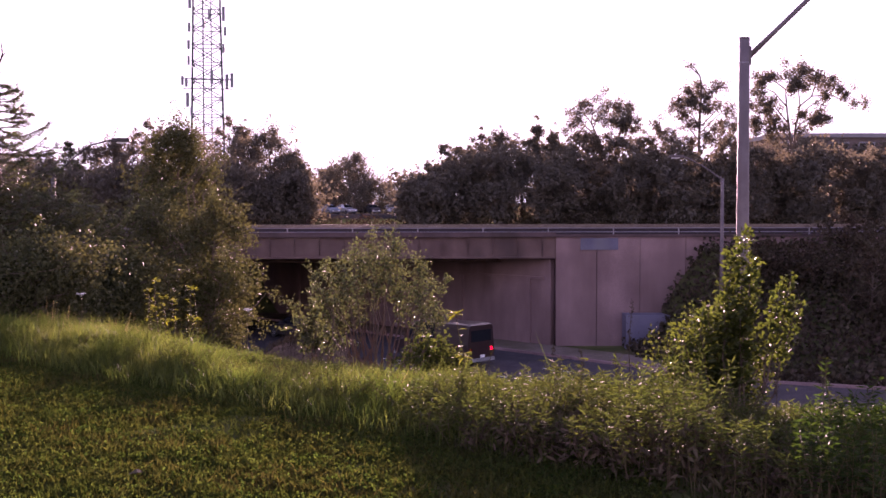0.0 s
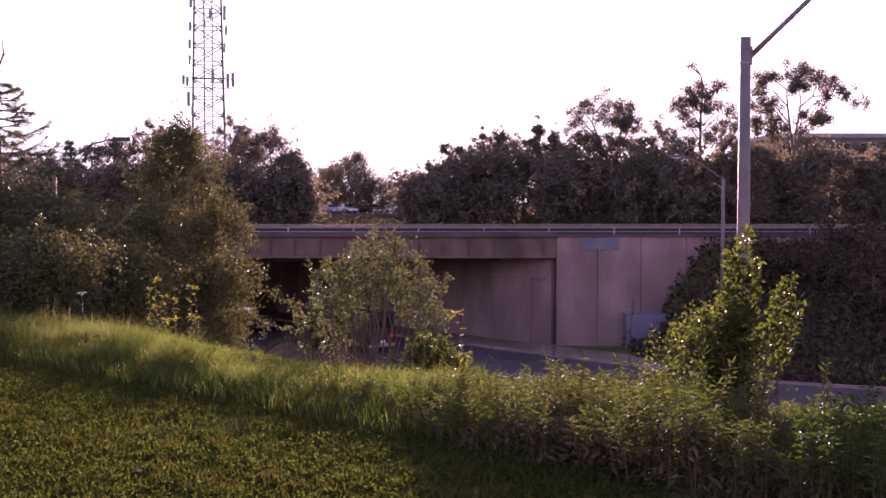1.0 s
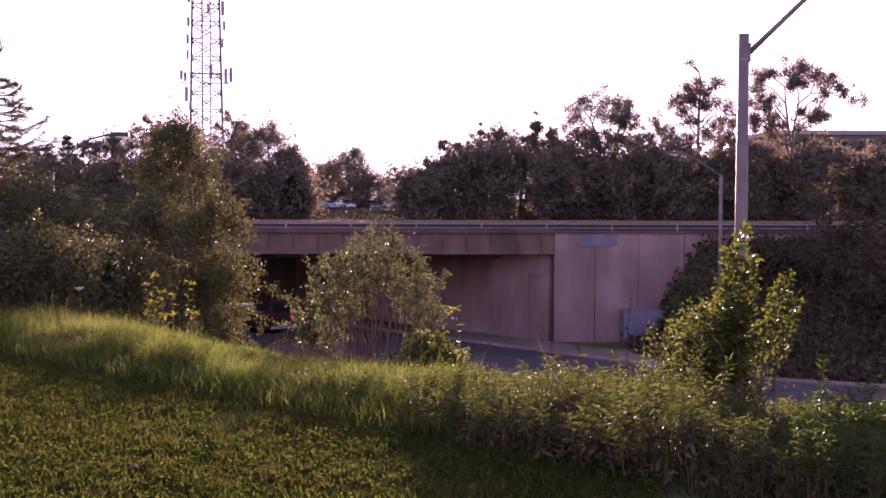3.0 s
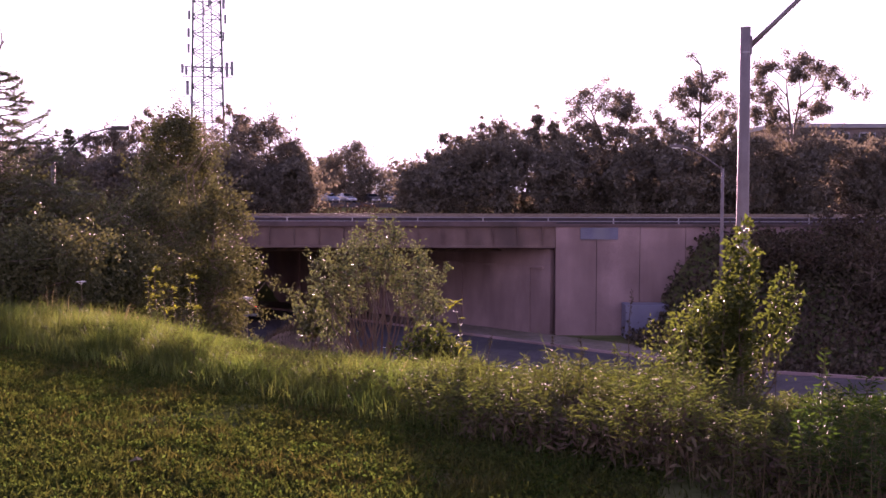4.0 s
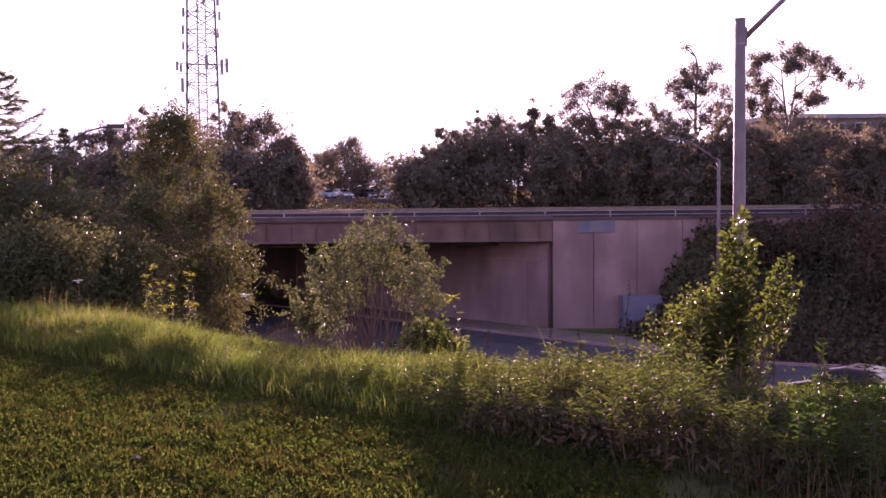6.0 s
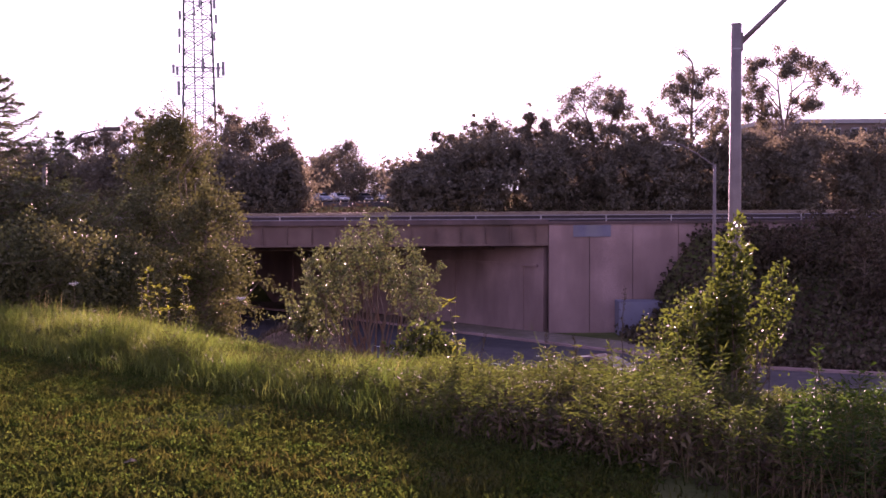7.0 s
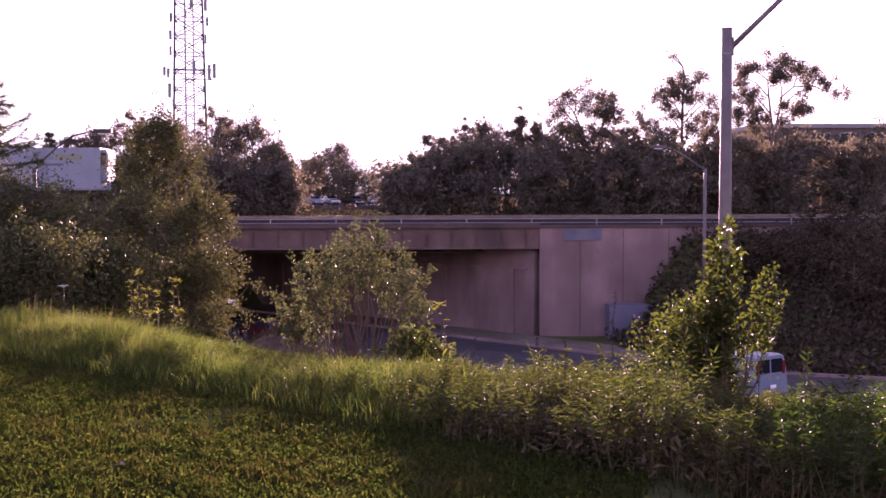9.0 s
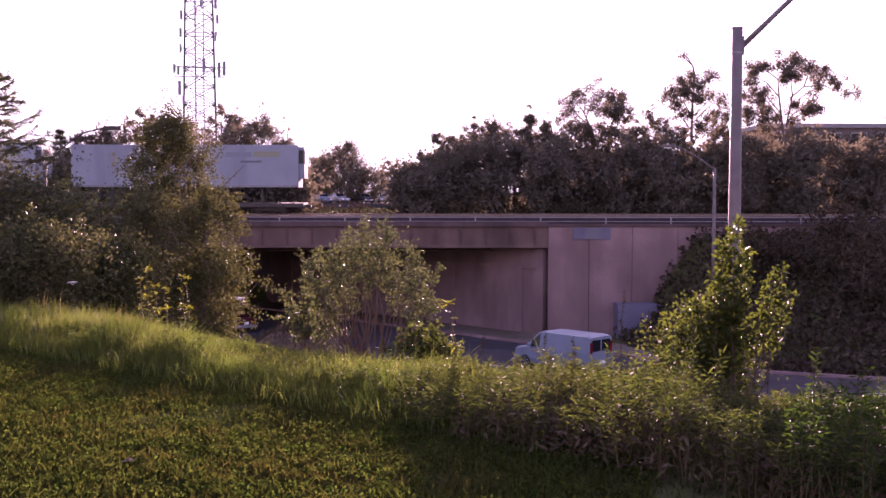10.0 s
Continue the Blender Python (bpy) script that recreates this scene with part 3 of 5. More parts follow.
# ---------------------------------------------------------------- trees and bushes
def twig_path(rng, a, b, wobble, n=4, sag=0.0):
    a, b = np.array(a, float), np.array(b, float)
    out = []
    for i in range(n + 1):
        t = i / n
        p = a + (b - a) * t + rng.normal(size=3) * wobble * math.sin(math.pi * t)
        p[2] += sag * math.sin(math.pi * t)
        out.append(p)
    return out


def broad_tree(x, y, height, width, seed, leaf=0.3, leaves=2500, limbs=16, low=0.15, dense=0.5, mat=None, label="", name="tree", group="trees behind the railway",
               base=None, top_heavy=1.0, clump=0.45, bark=None, wind=0.0, trunk=0.022, droop=0.0):
    """A tree: tapered trunk, forked limbs and a crown of leaf clumps gathered round the limbs' ends."""
    rng = np.random.default_rng(seed)
    z0 = ground_z(x, y) - 0.1 if base is None else base
    tree = thing(name, pose(x, y, z0), label, "bush" if "bush" in name or "shrub" in name else "tree", group)
    wood = Shape()
    spine = twig_path(rng, (0, 0, 0), (rng.normal() * width * .06 + wind, 0, height * 0.93), height * 0.025, 6)
    r0 = height * trunk
    wood.tube(spine, [r0 * (1 - 0.9 * i / 6) for i in range(7)], 7)
    hubs = []
    for i in range(limbs):
        t = low + (0.97 - low) * ((i + rng.uniform(0, 1)) / limbs)
        k = min(5, int(t * 6 / 0.93 * 0.93))
        start = spine[k] + (spine[k + 1] - spine[k]) * (t * 6 - k if t * 6 - k < 1 else 0.9)
        ang = i * 2.4 + rng.normal() * 0.4
        shape = math.sin(math.pi * min(0.97, max(0.08, (t - low) / (1 - low) * 0.86 * top_heavy + 0.14))) ** 0.8
        reach = width / 2 * shape * rng.uniform(0.6, 1.12)
        end = start + np.array([math.cos(ang) * reach, math.sin(ang) * reach, reach * rng.uniform(0.15, 0.75) - droop * reach])
        end[2] = min(end[2], height * rng.uniform(0.93, 1.0))
        path = twig_path(rng, start, end, reach * 0.07 + 0.01, 4)
        wood.tube(path, [r0 * 0.5 * (1 - t * 0.6) * (1 - 0.2 * j) for j in range(5)], 5, cap=False)
        hubs += [(path[4], 1.0), (path[3], 0.8)]
        for j in range(3):
            s = path[rng.integers(2, 5)]
            e = s + rng.normal(size=3) * np.array([1, 1, 0.7]) * reach * 0.33 + np.array([0, 0, reach * 0.1])
            wood.tube([s, (s + e) / 2 + rng.normal(size=3) * 0.03 * reach, e], [r0 * 0.2, r0 * 0.16, r0 * 0.09], 4, cap=False)
            hubs.append((e, 0.8))
    hubs.append((spine[-1] + np.array([0, 0, height * 0.04]), 0.6))
    part("trunk", wood, bark or M_BARK, tree, smooth=True)
    sig = width * 0.075 * (0.6 + dense)
    pts = []
    per = max(4, int(leaves / len(hubs)))
    for c, wgt in hubs:
        k = int(per * wgt * rng.uniform(0.5, 1.6))
        sub = c + rng.normal(size=(max(1, k // 12), 3)) * sig
        pts.append(sub[rng.integers(0, len(sub), k)] + rng.normal(size=(k, 3)) * sig * clump)
    pts = np.concatenate(pts)
    pts = pts[pts[:, 2] > 0.02 * height]
    v, f = leaf_set(rng, pts, leaf, leaf * 0.62, way=np.array([0, 0, -0.15]))
    part("crown", Shape().arrays(v, f), mat or M_TREE, tree)
    return tree


def conifer(x, y, height, width, seed, label, group, needle=0.06, tiers=26, base=None, low=0.1, per=9, curl=0.25, forks=4, stiff=0.8):
    rng = np.random.default_rng(seed)
    z0 = ground_z(x, y) - 0.1 if base is None else base
    tree = thing("conifer", pose(x, y, z0), label, "tree", group)
    wood = Shape().tube([(0, 0, 0), (0.02, 0, height * .5), (0, 0, height)], [height * .02, height * .012, height * .002], 7)
    pts, ways = [], []
    for i in range(tiers):
        t = low + (0.985 - low) * i / (tiers - 1)
        for j in range(per):
            ang = j * 2 * math.pi / per + i * 0.9 + rng.normal() * 0.2
            r = width / 2 * (1 - t) ** 0.75 * rng.uniform(0.65, 1.15) + width * 0.02
            d = np.array([math.cos(ang), math.sin(ang), 0])
            a = np.array([0, 0, t * height])
            lift = rng.uniform(-0.25, 0.45) * r
            path = [a, a + d * r * .5 + np.array([0, 0, -r * curl * .5 + lift * .3]), a + d * r * .85 + np.array([0, 0, -r * curl * .45 + lift * .8]), a + d * r + np.array([0, 0, -r * curl * .2 + lift * 1.2])]
            wood.tube(path, [height * .0035, height * .0025, height * .0016, height * .0006], 4, cap=False)
            n = int(26 + r / needle * 9)
            for q in range(forks):
                s = rng.uniform(0.3, 0.97)
                c = np.array([np.interp(s, [0, .5, .85, 1], [p[k] for p in path]) for k in range(3)])
                side = np.array([-d[1], d[0], 0]) * rng.choice([-1, 1])
                e = c + (side * 0.8 + d * 0.7) * r * 0.28 * (1.1 - s) * 2 + np.array([0, 0, rng.normal() * .03 * r])
                wood.tube([c, e], [height * .0012, height * .0005], 3, cap=False)
                m = n // 7
                tt = rng.uniform(0, 1, m)[:, None]
                pts.append(c + (e - c) * tt)
                ways.append(np.tile((e - c) / (np.linalg.norm(e - c) + 1e-6), (m, 1)))
            tt = rng.uniform(0.25, 1, n)
            pts.append(np.stack([np.interp(tt, [0, .5, .85, 1], [p[k] for p in path]) for k in range(3)], 1))
            ways.append(np.tile(d, (n, 1)))
    part("trunk", wood, M_BARK, tree)
    v, f = leaf_set(rng, np.concatenate(pts), needle, needle * 0.15, way=np.concatenate(ways) * stiff, spread=0.75)
    part("crown", Shape().arrays(v, f), M_NEEDLE, tree)
    return tree


def far_tree(bearing, distance, top, wide, seed, style):
    x, y = bearing * distance, distance
    h = 1.6 + top * distance + 0.45
    wd = wide * distance
    if style == "fir":
        return conifer(x, y, h, wd * 1.5, seed, "dark far conifer with a pointed top", "trees behind the railway", needle=0.4, tiers=15, per=7, curl=0.3)
    if style == "airy":
        return broad_tree(x, y, h, wd, seed, 0.19, 5200, 15, 0.35, 0.22, M_FAR, "thinly leaved far tree with gaps showing sky", top_heavy=0.9, trunk=0.014)
    if style == "low":
        return broad_tree(x, y, h, wd, seed, 0.34, 5200, 20, 0.03, 0.85, M_FAR, "dense dark far thicket tree, leafy to the ground", top_heavy=0.85)
    return broad_tree(x, y, h, wd, seed, 0.21, 9000, 22, 0.12, 0.45, M_FAR, "full dark far tree against the bright sky")


FAR_TREES = [
    (-0.3397, 98, 0.0577, 0.0309, "fir"), (-0.3191, 100, 0.0593, 0.0284, "airy"), (-0.2995, 102, 0.0634, 0.0387, "full"), (-0.2794, 104, 0.0686, 0.0309, "airy"),
    (-0.2660, 100, 0.0799, 0.0309, "airy"), (-0.3577, 100, 0.0500, 0.0309, "full"), (-0.3835, 101, 0.0469, 0.0412, "full"), (-0.4093, 101, 0.0495, 0.0464, "full"),
    (-0.2340, 108, 0.0701, 0.0490, "full"), (-0.1954, 99, 0.0814, 0.0309, "airy"), (-0.1809, 100, 0.0789, 0.0258, "airy"), (-0.1567, 97, 0.0778, 0.0438, "full"),
    (-0.1711, 96, 0.0649, 0.0490, "full"), (-0.1387, 95, 0.0510, 0.0387, "full"), (-0.1284, 96, 0.0366, 0.0232, "low"),
    (-0.0800, 172, 0.0490, 0.0280, "full"), (-0.0840, 174, 0.0420, 0.0380, "low"), (-0.0985, 175, 0.0365, 0.0330, "low"), (-0.0665, 175, 0.0232, 0.0361, "low"), (-0.0485, 178, 0.0155, 0.0361, "low"), (-0.1077, 178, 0.0222, 0.0309, "low"),
    (-0.0227, 94, 0.0240, 0.0284, "low"), (-0.0062, 95, 0.0410, 0.0247, "airy"), (0.0082, 95, 0.0567, 0.0284, "airy"), (0.0247, 96, 0.0541, 0.0309, "airy"),
    (0.0402, 95, 0.0706, 0.0247, "airy"), (0.0531, 96, 0.0732, 0.0309, "full"), (0.0691, 97, 0.0655, 0.0309, "airy"), (0.0856, 95, 0.0830, 0.0206, "full"),
    (0.1000, 96, 0.0722, 0.0232, "full"), (0.1129, 96, 0.0608, 0.0258, "airy"), (0.1845, 96, 0.0675, 0.0258, "airy"), (0.1990, 96, 0.0814, 0.0309, "airy"), 
    (0.2634, 96, 0.0856, 0.0309, "airy"), 
]

def limbed_tree(x, y, seed, stems, clumps, label, leaf=0.2, density=1000):
    """An open tree: one or more bent stems, a limb to each leaf clump; clumps are (aside, height, radius)."""
    rng = np.random.default_rng(seed)
    tree = thing("tree", pose(x, y, -0.45), label, "tree", "trees behind the railway")
    lines = []
    for k, stem in enumerate(stems):
        path = [np.array([dx, rng.normal() * 0.15, z]) for dx, z in stem]
        n = len(path) - 1
        part("trunk", Shape().tube(path, [(0.17, 0.12, 0.07)[k] * (1 - 0.7 * i / n) for i in range(n + 1)], 7), M_BARK, tree, smooth=True)
        lines.append(path)
    pts = []
    twigs = Shape()
    for dx, z, rad in clumps:
        c = np.array([dx, rng.normal() * 1.0, z])
        near = [p + (q - p) * t for line in lines for p, q in zip(line, line[1:]) for t in (0.0, 0.25, 0.5, 0.75, 1.0)]
        near = [p for p in near if p[2] < z - 0.7 * abs(p[0] - dx) - 0.2] or near
        start = min(near, key=lambda p: np.linalg.norm((p - c) * np.array([1, 0.3, 0.8])))
        bow = (start + c) / 2 + np.array([0, 0, 0.12 * abs(c[0] - start[0])]) + rng.normal(size=3) * 0.12
        part("limb", Shape().tube([start, bow, c], [0.065, 0.05, 0.03], 5, cap=False), M_BARK, tree)
        for _ in range(int(5 + 6 * rad)):
            e = c + rng.normal(size=3) * rad * np.array([0.95, 0.95, 0.75])
            twigs.tube([c + (bow - c) * rng.uniform(0, 0.3), e], [0.03, 0.015], 3, cap=False)
            k = int(density * rad * rad * rng.uniform(0.1, 0.4)) + 7
            pts.append(e + rng.normal(size=(k, 3)) * (0.13 + 0.13 * rad))
    tagged(part("twigwork", twigs, M_BARK, tree), kind="stuff")
    v, f = leaf_set(rng, np.concatenate(pts), leaf, leaf * 0.62, way=np.array([0, 0, -0.15]))
    part("crown", Shape().arrays(v, f), M_FAR, tree)
    return tree


limbed_tree(0.2330 * 95, 95, 501, [[(0.3, 0), (0.1, 4.5), (0.05, 7.5), (0.1, 9.8), (0.3, 12.1), (0.1, 13.1), (-0.65, 13.8)]],
            [(-0.3, 11.0, 0.95), (0.2, 10.3, 0.6), (-1.7, 10.5, 0.6), (-1.3, 9.9, 0.4), (-0.7, 13.9, 0.22), (0.25, 12.3, 0.4), (2.0, 12.2, 0.35), (1.3, 11.8, 0.3), (2.9, 10.5, 0.42), (1.9, 10.4, 0.35),
             (-1.0, 8.7, 0.55), (2.6, 8.9, 0.5), (1.2, 7.6, 0.65), (-1.3, 7.4, 0.6), (0.1, 8.9, 0.35), (2.7, 7.3, 0.6)], "tall far tree with one bent bare top and open crown")
limbed_tree(0.3186 * 96, 96, 502, [[(0, 0), (0.1, 4.5), (-0.2, 7.6), (-0.6, 10.5), (-0.7, 12.0)], [(0.1, 4.5), (0.1, 8.0), (0.5, 10.6), (0.3, 13.2)], [(0.4, 10.4), (1.6, 11.4), (3.3, 11.5), (4.6, 11.0), (5.6, 10.5)]],
            [(-3.0, 12.5, 0.6), (-1.7, 13.2, 0.6), (-0.8, 12.0, 0.75), (0.4, 13.0, 0.75), (0.2, 13.9, 0.25), (1.7, 12.5, 0.6), (3.4, 12.6, 0.55), (4.6, 11.7, 0.5), (5.5, 10.8, 0.42), (2.4, 11.2, 0.45), (1.5, 9.4, 0.75),
             (2.4, 9.6, 0.35), (-2.8, 10.7, 0.7), (-1.5, 8.9, 0.8), (-3.1, 9.3, 0.6), (1.0, 8.4, 0.4), (-3.5, 11.6, 0.4), (-2.1, 8.2, 0.7)], "tall far tree with spreading limbs and leaf clumps", density=1150)
limbed_tree(0.1526 * 95, 95, 503, [[(0, 0), (0.3, 5.0), (0.6, 7.5), (1.2, 9.6)], [(0, 4.5), (-0.9, 7.4), (-1.6, 9.0), (-1.5, 10.4)]],
            [(-2.6, 10.1, 0.5), (-1.7, 10.7, 0.45), (-0.6, 10.8, 0.5), (0.5, 10.5, 0.5), (1.5, 10.1, 0.65), (1.6, 9.2, 0.6), (1.0, 8.6, 0.6), (0.0, 8.1, 0.85), (-2.2, 8.0, 0.55), (-3.2, 8.8, 0.4), (-1.2, 7.5, 0.7),
             (-3.2, 7.5, 0.6), (1.3, 7.4, 0.8), (-0.9, 9.4, 0.3), (-2.6, 9.2, 0.3)], "far tree with a ring of leaf clumps and sky gaps")
for i, (b, d, t, w, style) in enumerate(FAR_TREES):
    far_tree(b, d, t, w, 100 + i, style)
for i in range(19):
    b = -0.0201 + i * 0.0235
    far_tree(b, 90 + (i * 37 % 5), min(0.0479 + 0.008 * math.sin(i * 2.1), 0.023 + 0.0115 * i), 0.0438, 300 + i, "low")
for i in range(12):
    b = -0.3938 + i * 0.0235
    far_tree(b, 91 + (i * 37 % 4), 0.0273 + 0.008 * math.sin(i * 1.7), 0.0438, 340 + i, "low")

for i in range(5):
    far_tree(0.304 + i * 0.026, 124 + i % 3, 0.0565 + 0.004 * math.sin(i * 1.9), 0.04, 370 + i, "low")
rng = np.random.default_rng(77)
hedge = np.stack([rng.uniform(-70, 70, 22000), rng.normal(90, 0.45, 22000), -0.45 + np.abs(rng.normal(0, 0.55, 22000))], 1)
hedge[:, 2] = np.minimum(hedge[:, 2], 0.62 + 0.12 * np.sin(hedge[:, 0] * 0.7) + 0.1 * np.sin(hedge[:, 0] * 2.3) + rng.uniform(-0.15, 0.1, 22000))
v, f = leaf_set(rng, hedge, 0.26, 0.16)
single("far_hedge", Shape().arrays(v, f), M_IVY, "low dark hedge beyond the tracks", "hedge", kind="stuff")

# trees and bushes on the near slope
broad_tree(-0.2418 * 24, 24, 1.6 + 0.0930 * 24 - ground_z(-0.2418 * 24, 24), 2.0, 11, 0.064, 36000, 54, 0.1, 0.36, M_TREE, "leafy young tree with reddish dark crown on the slope",
                group="trees on the slope", top_heavy=1.0, trunk=0.012, clump=0.34)
broad_tree(-0.2093 * 22, 22, 1.6 + 0.0134 * 22 - ground_z(-0.2093 * 22, 22), 1.6, 12, 0.062, 16000, 30, 0.08, 0.6, M_TREE, "leafy bush on the slope under the young tree", "bush", "bushes on the slope")
broad_tree(-0.2727 * 21, 21, 1.6 + 0.0082 * 21 - ground_z(-0.2727 * 21, 21), 2.0, 13, 0.062, 17000, 30, 0.08, 0.6, M_TREE, "leafy bush on the slope under the young tree", "bush", "bushes on the slope")
for i, (bx, d, top, wd) in enumerate([(-0.3938, 18, 0.0160, 2.6), (-0.3552, 19, -0.0088, 2.2), (-0.3216, 20, -0.0057, 2.0), (-0.2933, 17, -0.0407, 1.4), (-0.4351, 17, 0.0160, 2.6), (-0.3732, 15, -0.0356, 1.6), (-0.1990, 24, -0.0407, 0.9)]):
    broad_tree(bx * d, d, 1.6 + top * d - ground_z(bx * d, d), wd, 20 + i, 0.06, 16000, 30, 0.06, 0.6, M_TREE, "dense dark green shrub with pale leaf tips", "shrub", "bushes on the slope")
FIR = -0.4040 * 17
fir_foot = ground_z(FIR, 17) - 0.1
fir_top = 1.6 + 0.112 * 17 - fir_foot
left_fir = conifer(FIR, 17, fir_top, 4.6, 31, "sparse conifer with drooping needled branches", "trees on the slope", needle=0.085, tiers=27, per=5, curl=0.12, forks=9, stiff=2.2)
part("leader", Shape().tube([(0.0, 0, fir_top - 0.25), (0.0, 0, fir_top), (0.0, 0, fir_top + 0.16), (0.07, 0, fir_top + 0.32), (0.1, 0, fir_top + 0.42), (0.08, 0, fir_top + 0.6)], [0.022, 0.02, 0.018, 0.016, 0.013, 0.008], 5), M_BARK, left_fir)
for lift, reach in ((0.14, 0.1), (0.04, 0.16), (-0.04, 0.17), (-0.1, 0.12), (-0.18, 0.13)):
    part("twig", Shape().tube([(-reach, 0.05, fir_top + lift + 0.01), (0, 0, fir_top + lift), (reach, 0, fir_top + lift - 0.01)], [0.004, 0.008, 0.004], 4), M_BARK, left_fir)
part("leader", Shape().tube([(0.08, 0, fir_top + 0.35), (0.14, 0, fir_top + 0.43)], [0.012, 0.008], 5), M_BARK, left_fir)
# the middle bush with many stems
def fan_shrub(x, y, crest, stems, seed, mat, label, leaf=0.06, per=40, depth=0.45, bare=0.42):
    """A shrub of many thin stems fanning up from one root under an uneven crest of (offset, height)."""
    rng = np.random.default_rng(seed)
    z0 = ground_z(x, y) - 0.05
    bush = thing("bush", pose(x, y, z0), label, "bush", "bushes on the slope")
    xs, zs = [c[0] for c in crest], [c[1] - z0 for c in crest]
    pts = []
    for i in range(stems):
        dx = xs[0] + (xs[-1] - xs[0]) * (i + rng.uniform(0, 1)) / stems
        h = float(np.interp(dx, xs, zs)) * (1.0 if i % 2 else rng.uniform(0.6, 0.95))
        tip = np.array([dx, rng.normal() * depth * 0.5, h - 0.04])
        root = np.array([dx * 0.36 + rng.normal() * 0.12, rng.normal() * 0.15, 0])
        path = twig_path(rng, root, tip, 0.05, 5, sag=0.03)
        sh = Shape().tube(path, [0.016, 0.013, 0.01, 0.008, 0.005, 0.002], 5)
        for s in np.linspace(bare * rng.uniform(0.8, 1.1), 1.0, 9):
            k = min(4, int(s * 5))
            c = path[k] + (path[k + 1] - path[k]) * (s * 5 - k)
            e = c + rng.normal(size=3) * np.array([0.13, 0.13, 0.06]) * (1.25 - 0.6 * s) + np.array([0, 0, 0.05])
            sh.tube([c, e], [0.004, 0.0015], 3, cap=False)
            n = int(per * rng.uniform(0.4, 1.4))
            t = rng.uniform(0.2, 1.15, n)[:, None]
            pts.append(c + (e - c) * t + rng.normal(size=(n, 3)) * 0.035)
        part("stem", sh, M_STEM, bush)
    v, f = leaf_set(rng, np.concatenate(pts), leaf, leaf * 0.6, way=np.array([0, 0, 0.1]))
    tagged(part("foliage", Shape().arrays(v, f), mat, bush), kind="stuff")
    return bush


def crest_of(pairs, middle, distance):
    return [((b - middle) * distance, EYE.z + t * distance) for b, t in pairs]


fan_shrub(-0.0562 * 16, 16, crest_of([(-0.1216, -0.0665), (-0.1144, -0.0521), (-0.0923, -0.0552), (-0.0742, -0.0330), (-0.0613, -0.0242), (-0.0459, -0.0253), (-0.0320, -0.0407), (-0.0175, -0.0562), (0.0031, -0.0665)], -0.0562, 16), 44, 41,
          M_SHRUB, "grey-green roundish bush with many thin reddish stems", leaf=0.047, per=26, depth=0.6, bare=0.7)
fan_shrub(-0.1077 * 16.5, 16.5, crest_of([(-0.1402, -0.0861), (-0.1258, -0.0871), (-0.1103, -0.0912), (-0.0948, -0.1026)], -0.1077, 16.5), 9, 42, M_SHRUB, "low side shoot of grey-green leaves", leaf=0.06, per=26)
fan_shrub(-0.0124 * 12, 12, crest_of([(-0.0433, -0.1464), (-0.0227, -0.1232), (-0.0046, -0.1155), (0.0082, -0.1309), (0.0263, -0.1515)], -0.0124, 12), 12, 43, M_WEED, "leafy green sapling bush behind the grass", leaf=0.05, per=26, depth=0.25)


